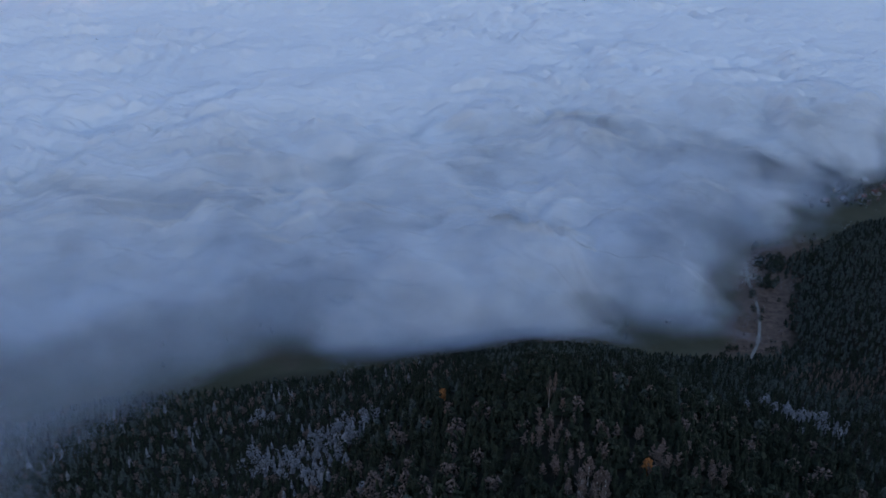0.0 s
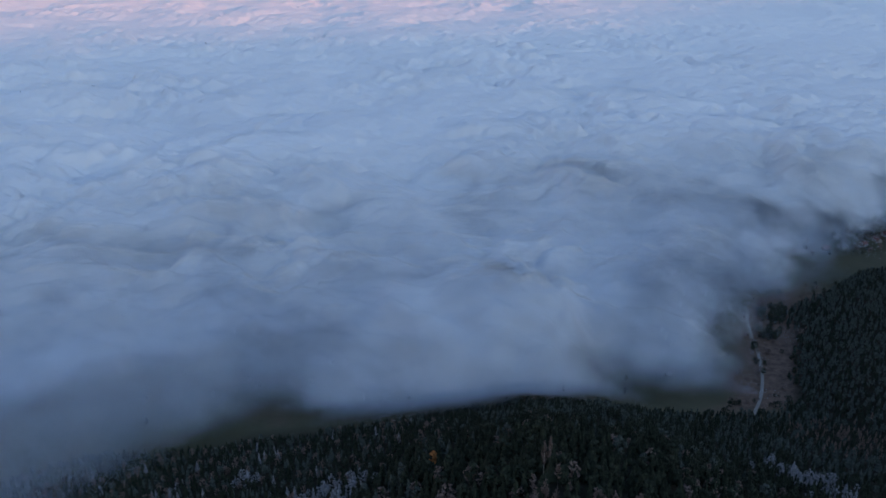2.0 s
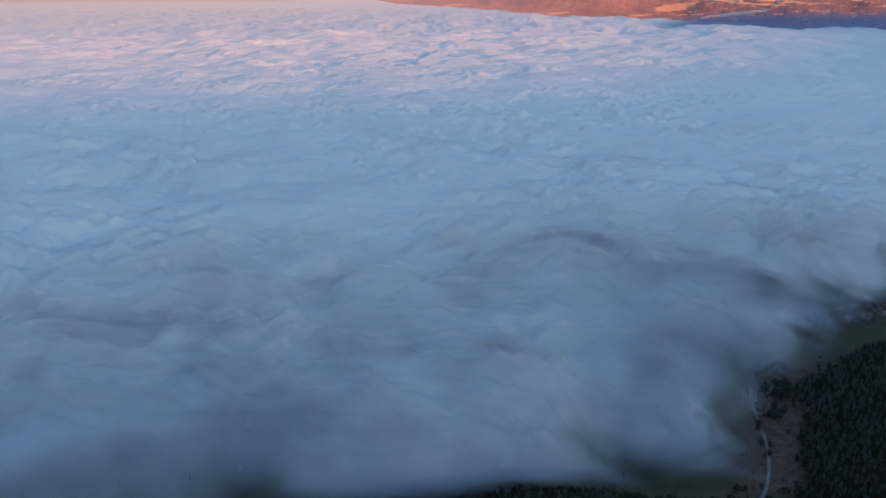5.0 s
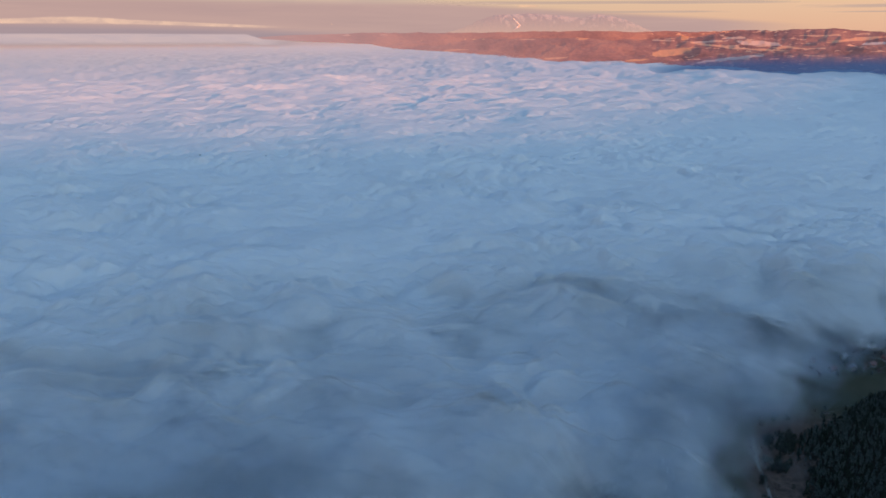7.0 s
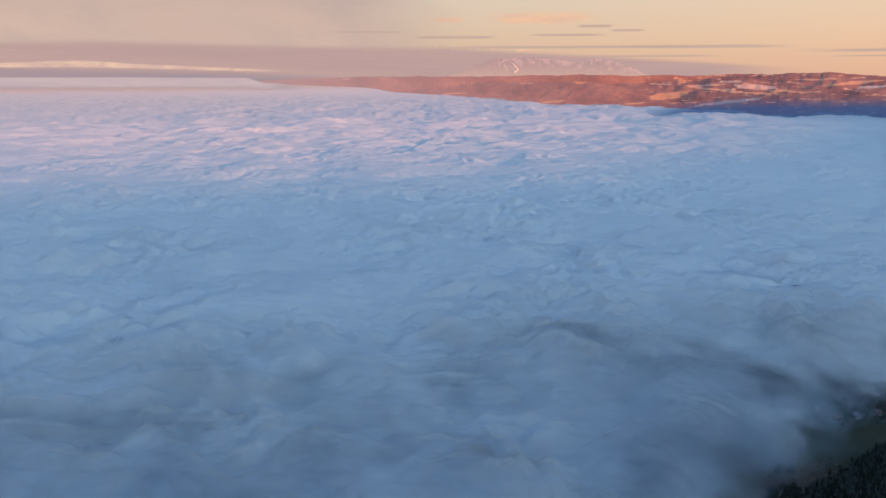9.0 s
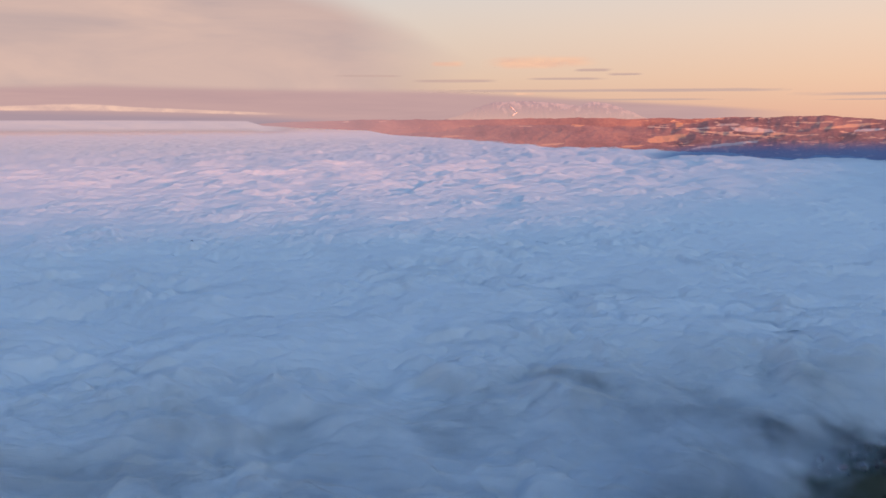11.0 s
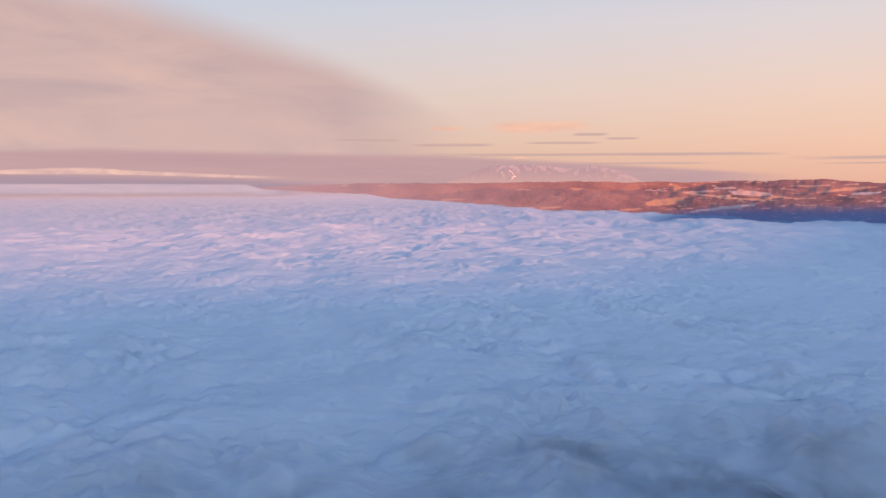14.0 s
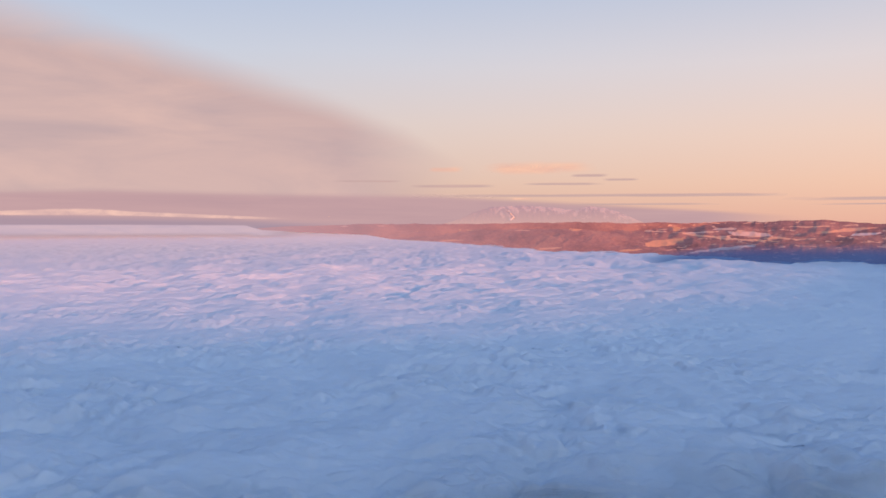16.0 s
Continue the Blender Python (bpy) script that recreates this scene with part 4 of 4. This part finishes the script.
for (x, y), q, z, sd, rough, bushy in zip(spots.tolist(), chance.tolist(), heights.tolist(), depths.tolist(), ragged.tolist(), thicket.tolist()):
    on_slope = sd > 0.03 + rough
    on_spur = z > 0.05 and not on_slope and y < 3.88 + 0.28 * min(max((x - 0.5) / 0.8, 0), 1)
    scrub = not on_slope and not on_spur and -0.32 < sd and 4.1 < y < 6.2 and (q[0] < 0.05 + 0.5 * max(bushy - 0.1, 0) or (near_spots(x, y, COPSES) > 0.4 and q[0] < 0.7))
    if not (on_slope or on_spur or scrub) and near_spots(x, y, VILLAGE) > 0.4 and q[0] < 0.16:
        scrub = True
    if not (on_slope or on_spur or scrub):
        if q[0] > 0.006 or y > 6 or y < 4.2:
            continue
    if on_slope and sd > 2.2:
        continue
    fr = near_spots(x, y, FROST_SPOTS)
    ba = near_spots(x, y, BARE_SPOTS)
    left = min(max((0.15 - x) / 0.6, 0), 1) if y < 4.2 else 0.0
    tall = 1 - min(max((-0.1 - x) / 0.5, 0), 1) if y < 3.2 and not on_slope else 0.0
    tall = tall * min(max((3.3 - y) / 0.5, 0), 1)
    h = (0.042 + 0.018 * q[1]) + tall * (0.026 + 0.016 * q[1])
    if tall > 0.5 and q[2] < 0.22:
        continue
    w = 0.85 + 0.4 * q[2]
    turn = 6.28 * q[3]
    k = int(q[4] * 4)
    X, Y, Z = x * U, y * U, z * U - 0.1
    H = h * U
    if scrub:
        if near_spots(x, y, COPSES) > 0.4:
            woods["needles"].plant(PINES[k], X, Y, Z, H * (0.8 + 0.5 * q[1]), w * 1.3, turn)
        else:
            woods["bare" if q[5] < 0.45 else "needles"].plant(SHRUBS[k], X, Y, Z, H * (0.4 + 0.5 * q[1]), w * 1.2, turn)
        continue
    if y < 2.66 and singles < 295 and 0.0 < x < 1.35 and fr < 0.3:
        singles += 1
        kind = "birch" if ba > 0.4 and q[5] < 0.85 else ("pine" if q[5] < 0.3 else "spruce")
        single(kind, k % 3, X, Y, Z, H * (1.25 if kind == "birch" else 1.1), w, turn)
        continue
    woods["trunk"].plant(FAR_TRUNK, X, Y, Z, H, 1.0, turn)
    if q[5] < min(fr * 1.3, 0.8):
        woods["frost"].plant(SHRUBS[k] if q[0] < 0.55 else CONIFERS[k], X, Y, Z, H * (0.6 + 0.5 * q[1]), w, turn)
    elif q[5] < ba * 0.8:
        woods["bare"].plant(BARES[k], X, Y, Z, H * 1.15, w, turn)
    elif q[5] < (0.06 if y > 2.75 else 0.0) + 0.22 * left * (1.0 if y > 2.75 else 0.3) + (0.25 if on_slope else 0.0) + (0.3 if y > 3.25 and x > 0.2 else 0.0):
        woods["rimed"].plant(PINES[k] if q[0] < 0.3 else CONIFERS[k], X, Y, Z, H, w, turn)
    elif y > 2.75 and q[5] < 0.06 + 0.24 * left:
        woods["frost"].plant(CONIFERS[k], X, Y, Z, H * 1.15, w, turn)
    elif q[5] < 0.09 + 0.30 * left:
        woods["bare"].plant(SHRUBS[k], X, Y, Z, H * 0.8, w, turn)
    else:
        woods["needles"].plant(PINES[k] if q[0] < 0.25 else CONIFERS[k], X, Y, Z, H, w, turn)
woods["needles"].done("conifer_wood", NEEDLES, "dense dark conifer wood on the slopes", "woods")
woods["rimed"].done("rimed_wood", RIMED, "conifers grey with light rime", "woods")
woods["frost"].done("frosted_wood", FROST, "thickets white with hoar frost", "woods")
woods["bare"].done("bare_wood", BARE, "bare brown broadleaf trees", "woods")
woods["trunk"].done("wood_trunks", BARK, "dark trunks of the woods", "woods")
single("russet", 0, 0.0 * U, 2.93 * U, float(ground(np.array(0.0), np.array(2.93))) * U, 8.0, 1.0, 0.4)
single("russet", 1, 0.69 * U, 2.26 * U, float(ground(np.array(0.69), np.array(2.26))) * U, 9.0, 0.9, 1.4)

single("birch", 0, 0.395 * U, 2.60 * U, float(ground(np.array(0.395), np.array(2.60))) * U, 17.5, 0.5, 0.4)
single("birch", 1, 0.415 * U, 2.60 * U, float(ground(np.array(0.415), np.array(2.60))) * U, 18.5, 0.5, 2.4)

# ---- the track through the meadow ----
TRACK = [(2.30, 5.75), (2.20, 5.39), (2.16, 5.13), (2.105, 4.885), (2.03, 4.66), (1.93, 4.43), (1.82, 4.22), (1.74, 4.02), (1.70, 3.8)]


def track():
    pts = [Vector((x, y, 0)) for x, y in TRACK]
    line = []
    for i in range(len(pts) - 1):
        a, b, c, d = pts[max(i - 1, 0)], pts[i], pts[i + 1], pts[min(i + 2, len(pts) - 1)]
        for k in range(12):
            t = k / 12
            line.append(0.5 * ((2 * b) + (c - a) * t + (2 * a - 5 * b + 4 * c - d) * t * t + (3 * b - a - 3 * c + d) * t ** 3))
    vs = []
    offs = (-0.0095, -0.004, 0.0, 0.004, 0.0095)
    for i, p in enumerate(line):
        d = (line[min(i + 1, len(line) - 1)] - line[max(i - 1, 0)]).normalized()
        s = Vector((-d.y, d.x, 0))
        for o in offs:
            q = p + s * o
            z = float(ground(np.array(q.x), np.array(q.y))) + (0.004 if abs(o) > 0.003 else 0.0045)
            vs.append((q.x * U, q.y * U, z * U))
    me = arrays("road", vs, grid_faces(len(line), len(offs)), GRAVEL)
    tagged(new("road", me), "pale gravel farm track winding through the meadow", "road", kind="structure")


track()


# ---- village and shed ----
def box(bm, cx, cy, cz, sx, sy, sz):
    bmesh.ops.create_cube(bm, size=1, matrix=Matrix.Translation((cx, cy, cz)) @ Matrix.Diagonal((sx, sy, sz, 1)))


def gable(bm, L, W, h0, h1, over=0.4, thick=0.18):
    """A gable roof with thickness along x."""
    a, b = L / 2 + over, W / 2 + over
    dz = (h1 - h0) / (W / 2) * over
    prof = [(-b, h0 - dz), (0, h1), (b, h0 - dz), (b, h0 - dz + thick), (0, h1 + thick), (-b, h0 - dz + thick)]
    p = [[bm.verts.new((sx * a, y, z)) for y, z in prof] for sx in (-1, 1)]
    for i in range(6):
        j = (i + 1) % 6
        bm.faces.new((p[0][i], p[1][i], p[1][j], p[0][j]))
    bm.faces.new((p[0][0], p[0][5], p[0][4], p[0][1])), bm.faces.new((p[0][1], p[0][4], p[0][3], p[0][2]))
    bm.faces.new((p[1][1], p[1][4], p[1][5], p[1][0])), bm.faces.new((p[1][2], p[1][3], p[1][4], p[1][1]))


def house(x, y, turn, L, W, h0, h1, wall, roof, label):
    z = float(ground(np.array(x), np.array(y))) * U
    base = tagged(new("house"), label, "house", "village houses")
    base.matrix_basis = pose(x * U, y * U, z, 0, 0, turn)
    bm = bmesh.new()
    prof = [(-W / 2, -1), (W / 2, -1), (W / 2, h0), (0, h1), (-W / 2, h0)]
    p = [[bm.verts.new((sx * L / 2, yy, zz)) for yy, zz in prof] for sx in (-1, 1)]
    for i in range(5):
        j = (i + 1) % 5
        bm.faces.new((p[0][i], p[0][j], p[1][j], p[1][i]))
    bm.faces.new(p[0][::-1]), bm.faces.new(p[1])
    part("wall", bm, wall, base)
    bm = bmesh.new()
    gable(bm, L, W, h0 + 0.02, h1 + 0.02)
    rf = part("roof", bm, roof, base)
    bm = bmesh.new()
    box(bm, L * 0.22, W * 0.12, h1 + 0.2, 0.5, 0.5, 1.4)
    part("chimney", bm, wall, rf)
    for i in range(3):
        bm = bmesh.new()
        box(bm, (i - 1) * L * 0.3, -W / 2 - 0.01, h0 * 0.58, 1.0, 0.08, 1.2)
        part("window", bm, PANE, base)


HOUSES = [(3.40, 6.95, 12, 8, 6), (3.58, 6.98, 80, 9, 6.5), (3.78, 7.05, 20, 7.5, 6), (3.95, 7.15, 95, 10, 7), (3.62, 7.22, 30, 8, 6), (4.1, 7.3, 10, 9, 6), (4.25, 7.12, 60, 8, 6), (4.0, 7.5, 15, 8, 6), (3.3, 7.12, 40, 7, 5.5), (4.35, 7.45, 100, 9, 6)]
for i, (x, y, a, L, W) in enumerate(HOUSES):
    if i % 3 == 1:
        house(x, y, a, L * 0.8, W * 0.8, 2.7, 4.7, PLASTER, SLATE, "pale house with a light grey roof in the village")
    else:
        house(x, y, a, L * 0.8, W * 0.8, 2.6, 4.6, PLASTER, TILES, "pale house with a red tiled roof in the village")

z = float(ground(np.array(1.48), np.array(4.8))) * U
shed = tagged(new("shed"), "small weathered shed alone in the meadow", "shed")
shed.matrix_basis = pose(1.48 * U, 4.80 * U, z, 0, 0, 15)
bm = bmesh.new()
box(bm, 0, 0, 0.9, 4.0, 2.2, 1.9)
part("wall", bm, PLANKS, shed)
bm = bmesh.new()
gable(bm, 4.0, 2.2, 1.87, 2.5, 0.25, 0.1)
part("roof", bm, SLATE, shed)
bm = bmesh.new()
box(bm, 0.6, -1.12, 0.8, 0.9, 0.06, 1.5)
part("door", bm, BARK, shed)
